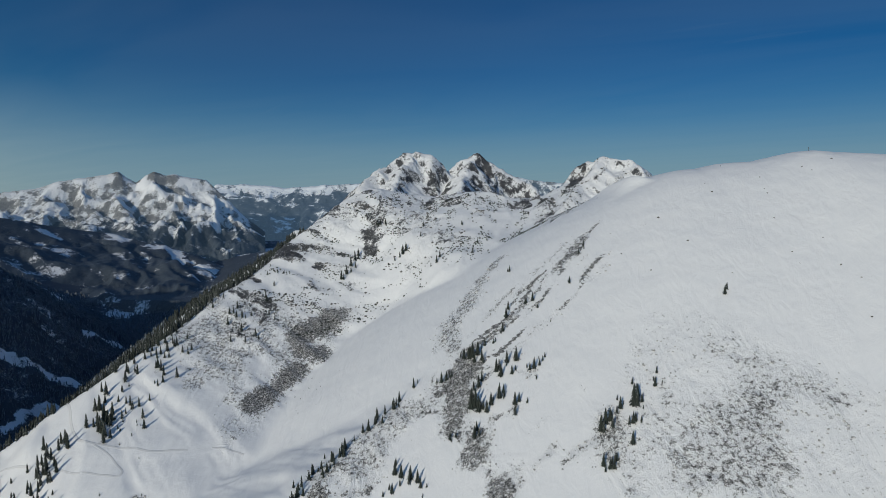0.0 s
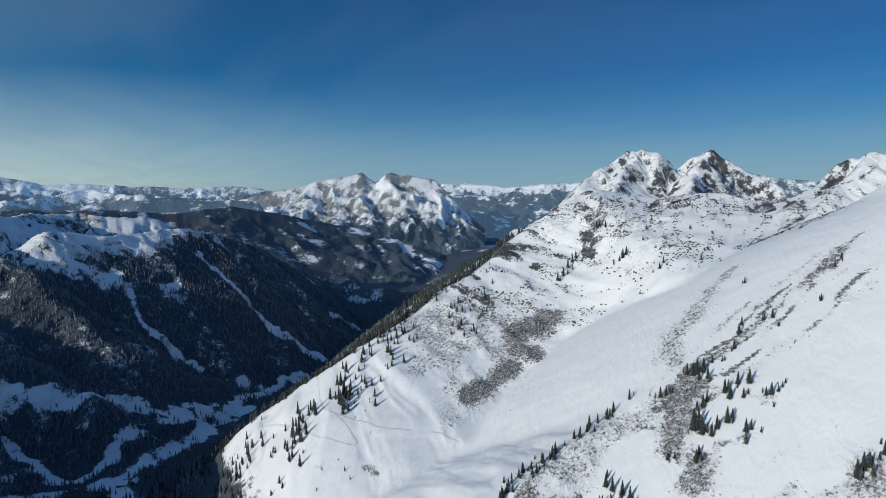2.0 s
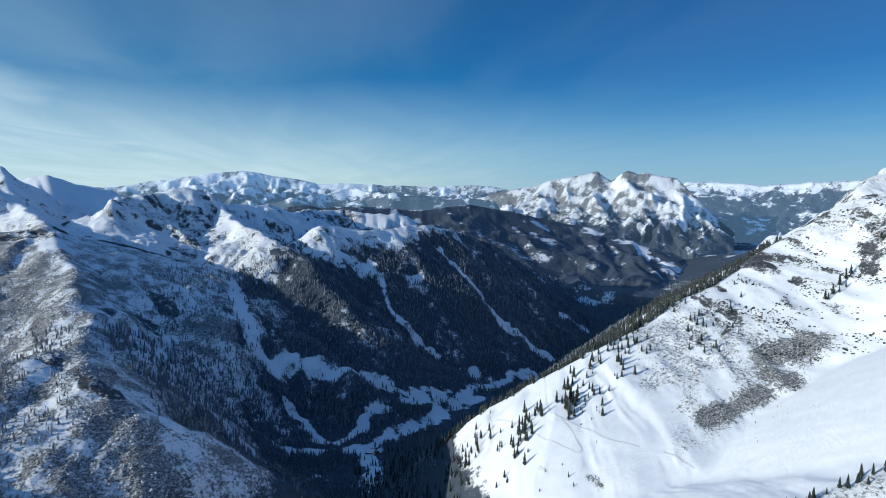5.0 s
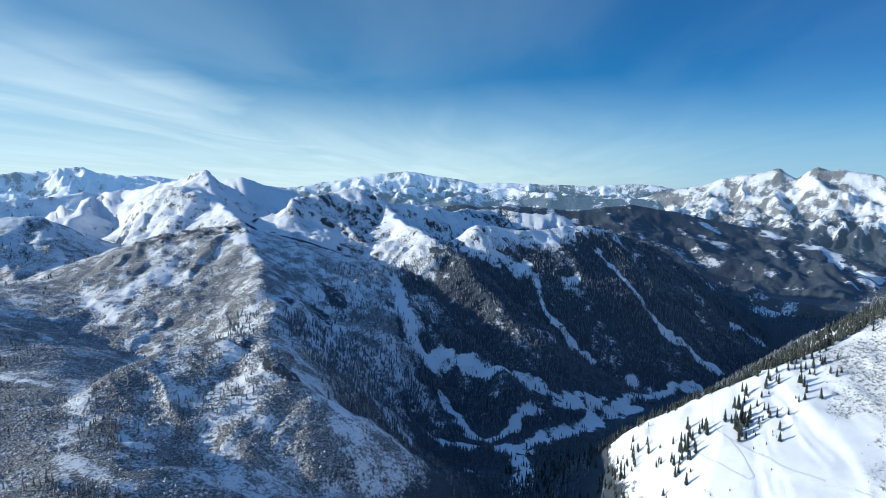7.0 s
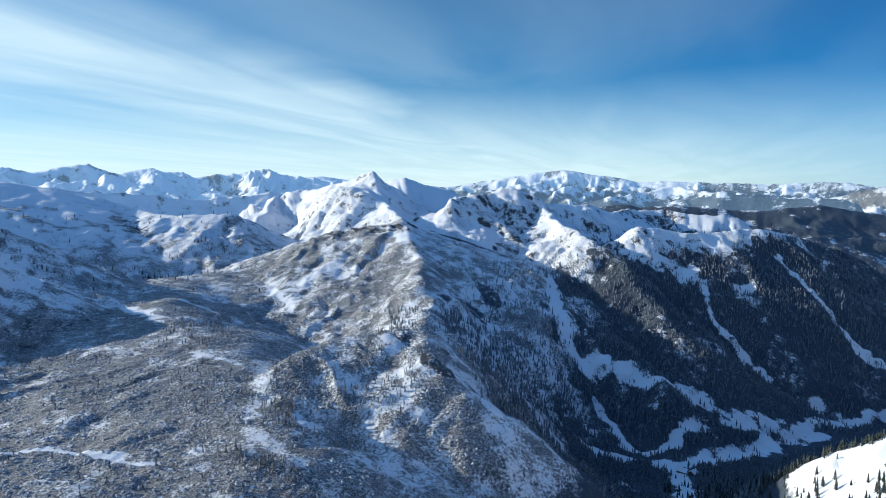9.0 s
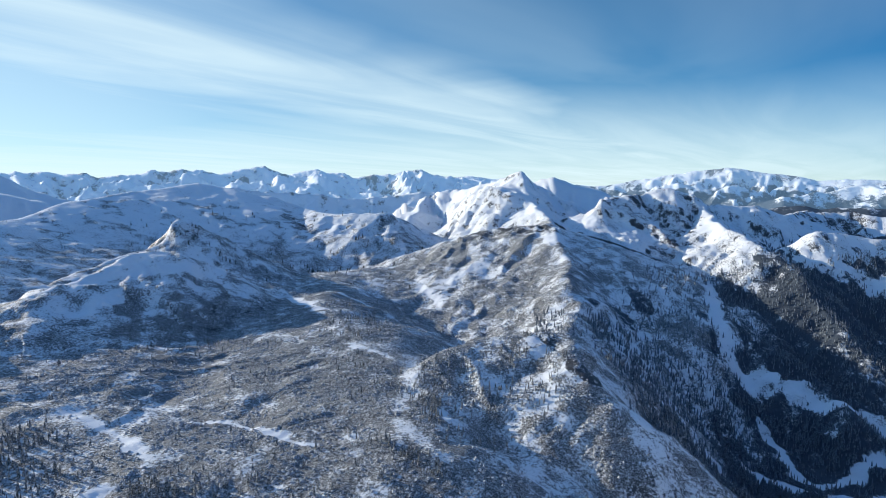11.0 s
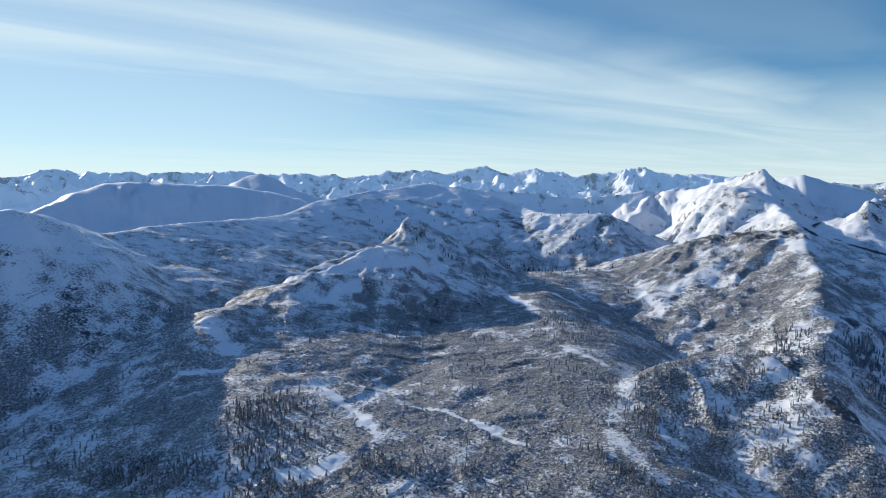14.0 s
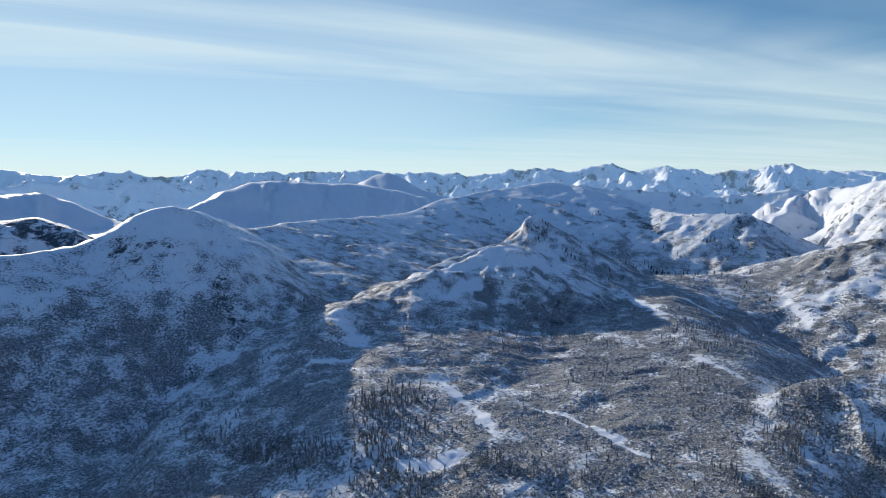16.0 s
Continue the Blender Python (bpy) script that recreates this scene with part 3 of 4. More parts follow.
def down_face(x, y, seed, low, high):
    """Clusters on the spur's face, drawn out down its slope."""
    d, h, side, along = crest_field(x, y, RIDGES["spur"][0])
    return step(low, high, fbm(along / 9 + 0.25 * d / 9, d / 26, 4, seed) + 0.25 * fbm(along / 60, d / 60, 2, seed + 5))


def open_slope(x, y, a, r):
    """The thinly wooded snow slope between the knoll and the long gully."""
    return step(64, 69, a) * step(86, 80, a) * step(430, 520, r) * step(-0.35, 0.25, fbm(x / 60, y / 26, 3, 161) + 0.25)


def cover_of(x, y, z, steep, rug):
    """The share of the ground under shrubs, wood and rock at every place."""
    a, r = bearing_of(x, y), np.hypot(x, y)
    broad, mid, small = fbm(x / 120, y / 120, 3, 71), fbm(x / 34, y / 34, 4, 73), fbm(x / 11, y / 11, 3, 75)
    # the sunny hillside: bare snow with strips of scrub and a field of dwarf shrubs
    shrub = np.maximum(strips(x, y, SCRUB + SCRUB_LOW, 0.9), strips(x, y, SCRUB_THICK, 0.3))
    shrub = np.maximum(shrub, 0.5 * step(354, 350, near_bearing(a, 180) + 180) * step(310, 325, a) * step(310, 275, r + 20 * mid) * (0.45 + 0.55 * step(-0.6, 0.4, mid + small * 0.5)))
    shrub = np.maximum(shrub, rib_rows(x, y, a, r))
    # the basin and the knolls: scrub nearly everywhere, thinning upwards
    basin = step(81, 86, a) * step(178, 165, a) * step(1500, 900, r)
    shrub = np.maximum(shrub, basin * (1 - 0.25 * step(122, 132, a) * np.maximum(step(420, 500, r), step(147, 140, a))) * np.clip(0.72 + 0.14 * mid + 0.12 * broad + 0.28 * small + 0.1 * step(600, 430, r) * step(92, 98, a), 0.0, 0.86) * step(-5, -50, z))
    shrub = np.maximum(shrub, step(58, 66, a) * step(96, 84, a) * step(1300, 800, r) * step(240, 280, r) * np.clip(0.57 + 0.2 * mid + 0.3 * small, 0, 0.82) * step(0, -60, z))
    shrub = np.maximum(shrub, step(90, 96, a) * step(178, 165, a) * step(500, 700, r) * step(1550, 1300, r) * np.clip(0.34 - 0.12 * step(108, 116, a) + 0.35 * mid + 0.35 * small, 0, 0.7))
    left = step(124, 132, a) * step(178, 170, a) * step(360, 420, r) * step(1000, 800, r)
    shrub = shrub * (1 - left) + left * np.clip(0.38 + 0.28 * step(-60, -130, z) + 0.1 * mid + 0.2 * small, 0, 0.82) * step(5, -50, z + 30 * mid)
    shrub = np.maximum(shrub, step(83, 85, a) * step(98, 95, a) * step(620, 680, r) * step(1000, 940, r) * np.clip(0.56 + 0.3 * small, 0, 0.82) * step(-70, -95, z))
    bench = step(110, 113, a) * step(131, 127, a) * step(690, 740, r) * step(1010, 930, r)
    shrub = shrub * (1 - bench) + bench * np.clip(0.46 + 0.15 * mid + 0.3 * small, 0, 0.8)
    streaks = np.clip(0.44 + 0.25 * mid + 0.35 * fbm(x / 30, y / 7, 3, 77), 0, 0.7)
    shrub = np.maximum(shrub, step(46, 52, a) * step(86, 80, a) * step(1400, 1250, r) * step(480, 560, r) * np.clip(streaks * (1 - 0.3 * step(820, 950, r)), 0, 0.85))
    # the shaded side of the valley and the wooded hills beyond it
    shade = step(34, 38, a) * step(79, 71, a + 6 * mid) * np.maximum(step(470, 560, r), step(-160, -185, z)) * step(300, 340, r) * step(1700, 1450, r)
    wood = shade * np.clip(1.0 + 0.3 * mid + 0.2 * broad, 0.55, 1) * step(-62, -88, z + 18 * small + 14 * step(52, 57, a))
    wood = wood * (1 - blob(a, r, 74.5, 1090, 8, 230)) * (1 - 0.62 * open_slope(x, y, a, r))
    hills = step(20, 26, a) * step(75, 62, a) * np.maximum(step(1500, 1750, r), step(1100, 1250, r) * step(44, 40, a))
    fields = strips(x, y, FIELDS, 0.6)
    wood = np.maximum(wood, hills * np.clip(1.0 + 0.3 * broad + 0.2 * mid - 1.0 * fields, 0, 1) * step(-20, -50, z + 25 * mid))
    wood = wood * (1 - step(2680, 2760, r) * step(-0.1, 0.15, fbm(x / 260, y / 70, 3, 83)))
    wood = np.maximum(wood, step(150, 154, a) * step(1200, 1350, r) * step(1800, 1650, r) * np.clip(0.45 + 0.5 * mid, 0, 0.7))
    # rock breaks through where it is steep and rugged
    rock = step(0.95, 1.7, rug) * np.clip(-0.08 + 0.6 * (steep - 0.6) + 0.5 * mid + 0.25 * small, 0, 0.7)
    rock = np.maximum(rock, strips(x, y, ROCKS, 0.8))
    sunny = (r > 380) & (r < 720) & (near_bearing(a, 0) > -9) & (near_bearing(a, 0) < 29)
    face = crest_field(x[sunny], y[sunny], RIDGES["spur"][0])[0]
    rock[sunny] = np.maximum(rock[sunny], 0.62 * step(130, 10, face) * down_face(x[sunny], y[sunny], 319, 0.05, 0.4))
    rock = np.maximum(rock, step(0.6, 0.8, rug) * step(0.75, 1.2, steep) * 0.45 * (r < 1400))
    bare = np.maximum(strips(x, y, BARE + MEADOWS, 0.75), 0.85 * strips(x, y, GLADES + GLADES_HIGH, 1.0))
    wood, shrub = wood * (1 - bare), shrub * (1 - 0.9 * bare)
    return np.stack([np.clip(shrub, 0, 1), np.clip(wood, 0, 1), np.clip(rock, 0, 1), np.clip(rug / 3, 0, 1)], -1)


TOPS = {}


def ground_at(x, y):
    """The height of the finished ground, within the sector that is finely built."""
    a = near_bearing(bearing_of(x, y), 70) + 70
    r = np.hypot(x, y)
    i = np.clip((a - TOPS["bearings"][0]) / 0.2, 0, len(TOPS["bearings"]) - 1.001)
    j = np.clip(np.interp(r, TOPS["far"], np.arange(len(TOPS["far"]))), 0, len(TOPS["far"]) - 1.001)
    i0, j0 = i.astype(int), j.astype(int)
    u, v, z = i - i0, j - j0, TOPS["z"]
    return (z[j0, i0] * (1 - u) + z[j0, i0 + 1] * u) * (1 - v) + (z[j0 + 1, i0] * (1 - u) + z[j0 + 1, i0 + 1] * u) * v


def ground_sheet():
    seen = np.arange(-44.0, 174.0, 0.2)
    behind = np.concatenate([np.arange(175.0, 200.0, 1.0), np.arange(202.0, 315.0, 3.0)])
    bearings = np.concatenate([seen, behind])
    far = np.concatenate([[0.5], np.geomspace(3, 88, 12), np.geomspace(92, 215, 26), np.geomspace(218, 500, 170), np.geomspace(503, 1500, 350), np.geomspace(1510, 2700, 46), np.geomspace(2780, 4900, 14)])
    a, r = np.meshgrid(bearings, far)
    x, y = plan(a, r)
    z, rug = land(x, y)
    out = step(2500, 2900, r)
    z = z * (1 - out) + out * (-265 + 12 * fbm(x / 300, y / 300, 3, 3))
    steep = np.hypot(np.gradient(z, axis=0) / np.maximum(np.gradient(r, axis=0), 0.1), np.gradient(z, axis=1) / (np.maximum(r, 1) * radians(0.2)))
    steep = np.clip(steep, 0, 3)
    cover = cover_of(x, y, z, steep, rug)
    crags = cover[..., 2] * step(60, 200, r) * (1.8 * ridged(x / 9, y / 9, 3, 121) + 1.2 * fbm(x / 4, y / 4, 2, 125))
    z = z + crags * np.clip(r / 700, 0.4, 1.6)
    verts = np.stack([x, y, z + EYE], -1).reshape(-1, 3)
    TOPS.update(bearings=seen, far=far, z=z[:, : len(seen)])
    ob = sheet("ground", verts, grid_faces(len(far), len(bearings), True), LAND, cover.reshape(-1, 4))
    return tagged(ob, "snow-covered alpine slopes, ridges and a shaded valley", "ground", kind="structure")


ground = ground_sheet()


# ---- far mountains ----
def far_range(name, crest, label, front=700, slope=0.8, rugged=1.0, wood_line=-60, rock_share=0.3, seed=0, spacing=130, peaks=6.0, mat=FAR_LAND):
    crest = sorted((near_bearing(a, 90) + 90, r, z) for a, r, z in crest)
    ang, dist, high = (np.array(v) for v in zip(*crest))
    a1 = np.arange(ang[0], ang[-1] + 0.01, 0.12)
    back = np.concatenate([[-120, -60, -25], np.linspace(0, front, 64)])
    a, d = np.meshgrid(a1, back)
    r0, h0 = np.interp(a, ang, dist), np.interp(a, ang, high) + peaks * (ridged(a * 0.42, 0 * a + seed, 4, seed + 21, 0.45) - 0.85)
    r = r0 - d
    x, y = plan(a, r)
    s = np.radians(a) * r0
    fall = np.abs(d)
    wx, wy = x + 0.35 * spacing * fbm(x / (2 * spacing), y / (2 * spacing), 3, seed), y + 0.35 * spacing * fbm(x / (2 * spacing), y / (2 * spacing), 3, seed + 3)
    bite = 0.6 * ridged(s / spacing + 0.9 * fbm(x / 300, y / 300, 3, seed), d / (spacing * 3), 3, seed, 0.5) + 0.6 * ridged(wx / (1.5 * spacing), wy / (1.5 * spacing), 5, seed + 7, 0.52)
    z = h0 - (h0 + 290) * np.minimum(1, fall / front) ** slope + rugged * np.minimum(bite - 1.0, 0.8) * 24 * step(0, 130, fall) + 2.5 * fbm(s / 45, d / 60, 3, seed + 5)
    edge = step(0, 1.5, a - ang[0]) * step(0, 1.5, ang[-1] - a)
    z = z * edge + (1 - edge) * np.minimum(z, -120)
    z = np.maximum(z, -285)
    z[-4:] -= np.array([12.0, 35.0, 75.0, 130.0])[:, None]
    mid, broad = fbm(x / 45, y / 45, 4, seed + 9), fbm(x / 160, y / 160, 3, seed + 11)
    rock = np.clip(rock_share + 0.12 * mid + 0.3 * fbm(x / 34, y / 34, 4, seed + 13) - 0.22 * (bite - 0.6), 0, 0.75)
    wood = np.clip(0.96 + 0.3 * broad + 0.35 * mid, 0, 1) * step(wood_line + 55, wood_line - 55, z + 50 * mid + 25 * (bite - 0.6)) * (1 - strips(x, y, FIELDS[:4], 0.6))
    cover = np.stack([0 * z, wood, rock, 0 * z + 0.6], -1)
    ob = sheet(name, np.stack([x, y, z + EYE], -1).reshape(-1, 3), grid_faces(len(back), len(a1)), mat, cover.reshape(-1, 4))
    return tagged(ob, label, "mountain range", kind="structure")


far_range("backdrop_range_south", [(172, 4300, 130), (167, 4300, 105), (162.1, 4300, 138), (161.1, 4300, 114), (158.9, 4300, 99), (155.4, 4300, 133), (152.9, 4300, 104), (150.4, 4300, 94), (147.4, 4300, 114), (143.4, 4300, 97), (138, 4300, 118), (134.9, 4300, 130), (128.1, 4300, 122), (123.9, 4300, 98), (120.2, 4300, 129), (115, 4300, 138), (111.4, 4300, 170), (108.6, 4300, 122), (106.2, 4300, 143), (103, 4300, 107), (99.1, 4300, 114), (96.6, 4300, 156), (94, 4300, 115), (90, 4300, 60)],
          "distant chain of snowy peaks in backlight", front=1500, slope=0.95, rock_share=0.24, rugged=2.3, wood_line=-150, seed=200, peaks=20.0, spacing=170, mat=HAZE_GLOW_LAND)
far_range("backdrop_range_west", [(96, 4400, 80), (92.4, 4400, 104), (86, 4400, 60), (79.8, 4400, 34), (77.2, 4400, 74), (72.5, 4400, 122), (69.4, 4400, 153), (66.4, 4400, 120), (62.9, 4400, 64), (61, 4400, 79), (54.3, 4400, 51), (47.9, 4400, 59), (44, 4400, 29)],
          "distant snowy plateau mountain with rocky edge", front=1300, slope=0.9, rugged=2.2, rock_share=0.3, wood_line=10, seed=230, spacing=200, mat=HAZE_GLOW_LAND)
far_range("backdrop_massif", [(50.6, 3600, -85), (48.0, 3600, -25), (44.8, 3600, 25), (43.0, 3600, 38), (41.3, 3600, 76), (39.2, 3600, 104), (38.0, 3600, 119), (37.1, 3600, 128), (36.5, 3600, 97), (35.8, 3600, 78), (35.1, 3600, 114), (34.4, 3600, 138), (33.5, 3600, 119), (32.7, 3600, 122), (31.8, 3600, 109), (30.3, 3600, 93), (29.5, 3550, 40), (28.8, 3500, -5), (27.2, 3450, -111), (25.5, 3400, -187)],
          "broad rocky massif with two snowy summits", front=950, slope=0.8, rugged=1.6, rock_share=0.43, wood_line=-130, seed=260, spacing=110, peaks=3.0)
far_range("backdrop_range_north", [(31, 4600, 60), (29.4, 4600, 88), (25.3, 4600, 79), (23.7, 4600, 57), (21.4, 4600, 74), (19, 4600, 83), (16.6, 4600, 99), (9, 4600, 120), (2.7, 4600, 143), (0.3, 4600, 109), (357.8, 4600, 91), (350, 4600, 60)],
          "distant snowy mountains beyond a wide valley", front=1100, slope=0.75, rock_share=0.2, wood_line=40, seed=290, spacing=180, mat=HAZE_GLOW_LAND)
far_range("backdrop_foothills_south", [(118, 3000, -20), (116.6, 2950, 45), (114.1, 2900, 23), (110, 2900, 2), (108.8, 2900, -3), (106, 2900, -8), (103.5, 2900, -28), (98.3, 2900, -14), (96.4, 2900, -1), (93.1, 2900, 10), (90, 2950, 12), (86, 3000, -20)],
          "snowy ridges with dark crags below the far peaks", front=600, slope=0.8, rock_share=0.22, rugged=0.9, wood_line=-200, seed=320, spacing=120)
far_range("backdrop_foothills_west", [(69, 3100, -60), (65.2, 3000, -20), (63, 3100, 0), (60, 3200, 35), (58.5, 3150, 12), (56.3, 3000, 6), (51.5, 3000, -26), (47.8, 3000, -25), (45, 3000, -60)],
          "snow-covered rounded mountains above wooded hills", front=650, slope=0.8, rock_share=0.3, rugged=1.0, wood_line=0, seed=350, spacing=120, mat=HAZE_GLOW_LAND)
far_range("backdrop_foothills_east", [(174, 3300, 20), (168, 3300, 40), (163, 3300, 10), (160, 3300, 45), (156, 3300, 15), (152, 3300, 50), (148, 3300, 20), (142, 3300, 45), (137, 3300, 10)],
          "hazy snowy ridges seen against the light", front=700, slope=0.75, rock_share=0.1, rugged=1.0, wood_line=-120, seed=380, spacing=150, peaks=14.0, mat=HAZE_GLOW_LAND)
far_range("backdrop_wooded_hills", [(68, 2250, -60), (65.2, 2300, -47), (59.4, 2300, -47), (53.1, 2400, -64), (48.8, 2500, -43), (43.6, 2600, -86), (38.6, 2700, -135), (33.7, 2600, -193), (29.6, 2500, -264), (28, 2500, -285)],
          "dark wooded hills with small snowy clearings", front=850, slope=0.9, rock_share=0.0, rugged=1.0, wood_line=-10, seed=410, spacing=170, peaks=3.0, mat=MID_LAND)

# ---- trees ----
def conifer_arrays(tiers, points, seed, spread=0.2, base=0.08):
    """A spruce one metre high: uneven, drooping tiers of boughs round a stem. Returns places and triangles."""
    rng = random.Random(seed)
    verts, tris = [], []
    for n in range(tiers):
        f = n / tiers
        low, top = base + (1 - base) * f, min(1.0, base + (1 - base) * (f + 1.7 / tiers))
        wide = spread * (1 - f) ** 0.85 * rng.uniform(0.85, 1.1) + 0.012
        turn = rng.uniform(0, 6.3)
        start = len(verts)
        verts.append((rng.uniform(-0.01, 0.01), rng.uniform(-0.01, 0.01), top))
        for k in range(points * 2):
            ang = turn + math.pi * k / points
            reach = wide * (rng.uniform(0.8, 1.15) if k % 2 == 0 else rng.uniform(0.4, 0.6))
            drop = low - (0.25 / tiers if k % 2 == 0 else -0.3 / tiers) * rng.uniform(0.6, 1.2)
            verts.append((reach * math.cos(ang), reach * math.sin(ang), drop))
        for k in range(points * 2):
            tris.append((start, start + 1 + k, start + 1 + (k + 1) % (points * 2)))
    return np.array(verts), np.array(tris)


def bush_arrays(seed):
    """A low rounded bush one metre wide, with an uneven outline."""
    rng = random.Random(seed)
    verts = [(rng.uniform(-0.1, 0.1), rng.uniform(-0.1, 0.1), rng.uniform(0.45, 0.7))]
    for ring, (reach, high) in enumerate(((0.36, 0.38), (0.5, 0.0))):
        for k in range(5):
            ang = 6.283 * (k + 0.5 * ring) / 5 + rng.uniform(-0.3, 0.3)
            verts.append((reach * rng.uniform(0.7, 1.2) * math.cos(ang), reach * rng.uniform(0.7, 1.2) * math.sin(ang), high + rng.uniform(-0.12, 0.12)))
    tris = []
    for k in range(5):
        m = (k + 1) % 5
        tris += [(0, 1 + k, 1 + m), (1 + k, 6 + k, 1 + m), (1 + m, 6 + k, 6 + m)]
    return np.array(verts), np.array(tris)


def scatter(name, templates, places, sizes, widths, mat, label, category, seed):
    """Many alike plants as one mesh."""
    rng = np.random.default_rng(seed)
    kind = rng.integers(0, len(templates), len(places))
    all_v, all_t, base = [], [], 0
    for n, (v, t) in enumerate(templates):
        pick = kind == n
        p, s, w = places[pick], sizes[pick], widths[pick]
        turn = rng.uniform(0, 6.283, len(p))
        c, q = np.cos(turn)[:, None], np.sin(turn)[:, None]
        x = (v[None, :, 0] * c - v[None, :, 1] * q) * w[:, None] + p[:, 0:1]
        y = (v[None, :, 0] * q + v[None, :, 1] * c) * w[:, None] + p[:, 1:2]
        z = v[None, :, 2] * s[:, None] + p[:, 2:3]
        all_v.append(np.stack([x, y, z], -1).reshape(-1, 3))
        all_t.append((t[None] + (base + np.arange(len(p)) * len(v))[:, None, None]).reshape(-1, 3))
        base += len(p) * len(v)
    ob = sheet(name, np.concatenate(all_v), np.concatenate(all_t), mat, smooth=False)
    return tagged(ob, label, category, kind="stuff")


def sow(count, bearings, fars, chance, seed):
    """Places spread evenly over a sector of the plan and kept by chance(x, y, z, a, r)."""
    rng = np.random.default_rng(seed)
    a = rng.uniform(*bearings, count)
    r = np.sqrt(rng.uniform(fars[0] ** 2, fars[1] ** 2, count))
    x, y = plan(a, r)
    z = ground_at(x, y)
    keep = rng.random(count) < chance(x, y, z, a, r)
    return np.stack([x, y, z + EYE - 0.2], -1)[keep]


def clumps(x, y, size, seed, low=0.0, high=0.5):
    return step(low, high, fbm(x / size, y / size, 3, seed))


SPRUCES = [conifer_arrays(3, 3, n) for n in range(5)]
BUSHES = [bush_arrays(n) for n in range(5)]
rng_t = np.random.default_rng(5)


def wood_far(x, y, z, a, r):
    return step(-60, -88, z + 14 * step(52, 57, a)) * np.clip(0.6 + clumps(x, y, 60, 301, -0.4, 0.3), 0, 1) * step(80, 73, a) * (1 - 0.7 * open_slope(x, y, a, r)) * (1 - blob(a, r, 74.5, 1090, 8, 230)) * (1 - strips(x, y, BARE + MEADOWS, 0.75)) * (1 - 0.95 * strips(x, y, FLOOR, 0.3))


def wood_edge(x, y, z, a, r):
    d, h, side = crest_field(x, y, RIDGES["spur"][0])[:3]
    low_end = (side >= 0) * step(46, 50, a) * step(70, 20, d) * clumps(x, y, 18, 315, -0.3, 0.3)
    return ((side < 0) * step(0, 16, d) * step(170, 110, d) * step(20, 25, a) * 0.7 + 0.7 * low_end) * (1 - 0.95 * strips(x, y, FLOOR, 0.3))


def wood_slope(x, y, z, a, r):
    d, h, side = crest_field(x, y, RIDGES["knoll"][0])[:3]
    return np.maximum((side > 0) * step(10, 60, d), step(64, 60, a)) * np.clip(0.35 + clumps(x, y, 45, 307, -0.4, 0.3), 0, 1) * step(-122, -145, z) * step(90, 80, a) * (1 - 0.55 * open_slope(x, y, a, r)) * (1 - strips(x, y, BARE + MEADOWS, 0.75)) * (1 - 0.93 * strips(x, y, FLOOR, 0.3))


def wood_basin(x, y, z, a, r):
    thick = 0.15 * blob(a, r, 131, 385, 9, 75) + 0.3 * blob(a, r, 142, 370, 9, 45) + 0.3 * blob(a, r, 112, 320, 20, 40) + 0.42 * blob(a, r, 92, 400, 9, 80) + 0.35 * blob(a, r, 86, 430, 6, 60) + 0.5 * blob(a, r, 103, 600, 4, 80)
    return np.clip(0.12 * clumps(x, y, 45, 309, 0.1, 0.7) + thick * clumps(x, y, 25, 310, -0.5, 0.4), 0, 1) * step(-60, -105, z) * (1 - strips(x, y, GLADES + GLADES_HIGH, 0.7))


def wood_valley(x, y, z, a, r):
    return 0.9 * (1 - strips(x, y, FIELDS, 0.6)) * step(-150, -190, z)


def wood_fringe(x, y, z, a, r):
    d, h, side = crest_field(x, y, RIDGES["spur"][0])[:3]
    return step(24, 27, a) * step(14, 2, d + 10 * (side > 0)) * (0.35 + 0.65 * clumps(x, y, 14, 323, -0.3, 0.3))


def wood_clumps(x, y, z, a, r):
    return 0.6 * strips(x, y, DARK_CLUMPS, 0.8) * (1 - strips(x, y, GLADES + GLADES_HIGH, 0.7))


def wood_back(x, y, z, a, r):
    d = np.minimum(crest_field(x, y, [(117.7, 982, 0), (116, 930, 0), (113, 880, 0), (110.5, 850, 0)])[0] * 2.5, crest_field(x, y, [(109, 1040, 0), (106, 1080, 0), (102, 1120, 0)])[0])
    return step(60, 10, d) * clumps(x, y, 22, 311, -0.2, 0.5) * 0.5 + 0.02


woods = [
    (sow(60000, (34, 80), (560, 1500), wood_far, 11), (4.5, 9), SHADE_TINTED_NEEDLES, "dense dark spruce forest on the shaded valley side"),
    (sow(11000, (22, 60), (380, 760), wood_edge, 12), (4.5, 10), NEEDLES, "dark spruces below the edge of the snowy spur"),
    (sow(14000, (52, 86), (330, 700), wood_slope, 13), (5, 10), SHADE_TINTED_NEEDLES, "dark spruces on the slope under the rocky knoll"),
    (sow(30000, (83, 170), (240, 720), wood_basin, 14), (3, 7), FROSTY_NEEDLES, "frosted spruces scattered over the scrubby basin"),
    (sow(6000, (27, 46), (1150, 2000), wood_valley, 18), (9, 15), SHADE_TINTED_NEEDLES, "dark spruce forest filling the lower valley"),
    (sow(14000, (24, 52), (360, 560), wood_fringe, 17), (3.5, 8.5), NEEDLES, "dark fringe of spruces along the edge of the snowy spur"),
    (sow(16000, (95, 155), (280, 450), wood_clumps, 16), (3.5, 8), FROSTY_NEEDLES, "dense clumps of dark spruces dusted with frost at the foot of the basin"),
    (sow(5000, (96, 122), (850, 1300), wood_back, 15), (5, 10), NEEDLES, "scattered stone pines below the back ridge"),
]
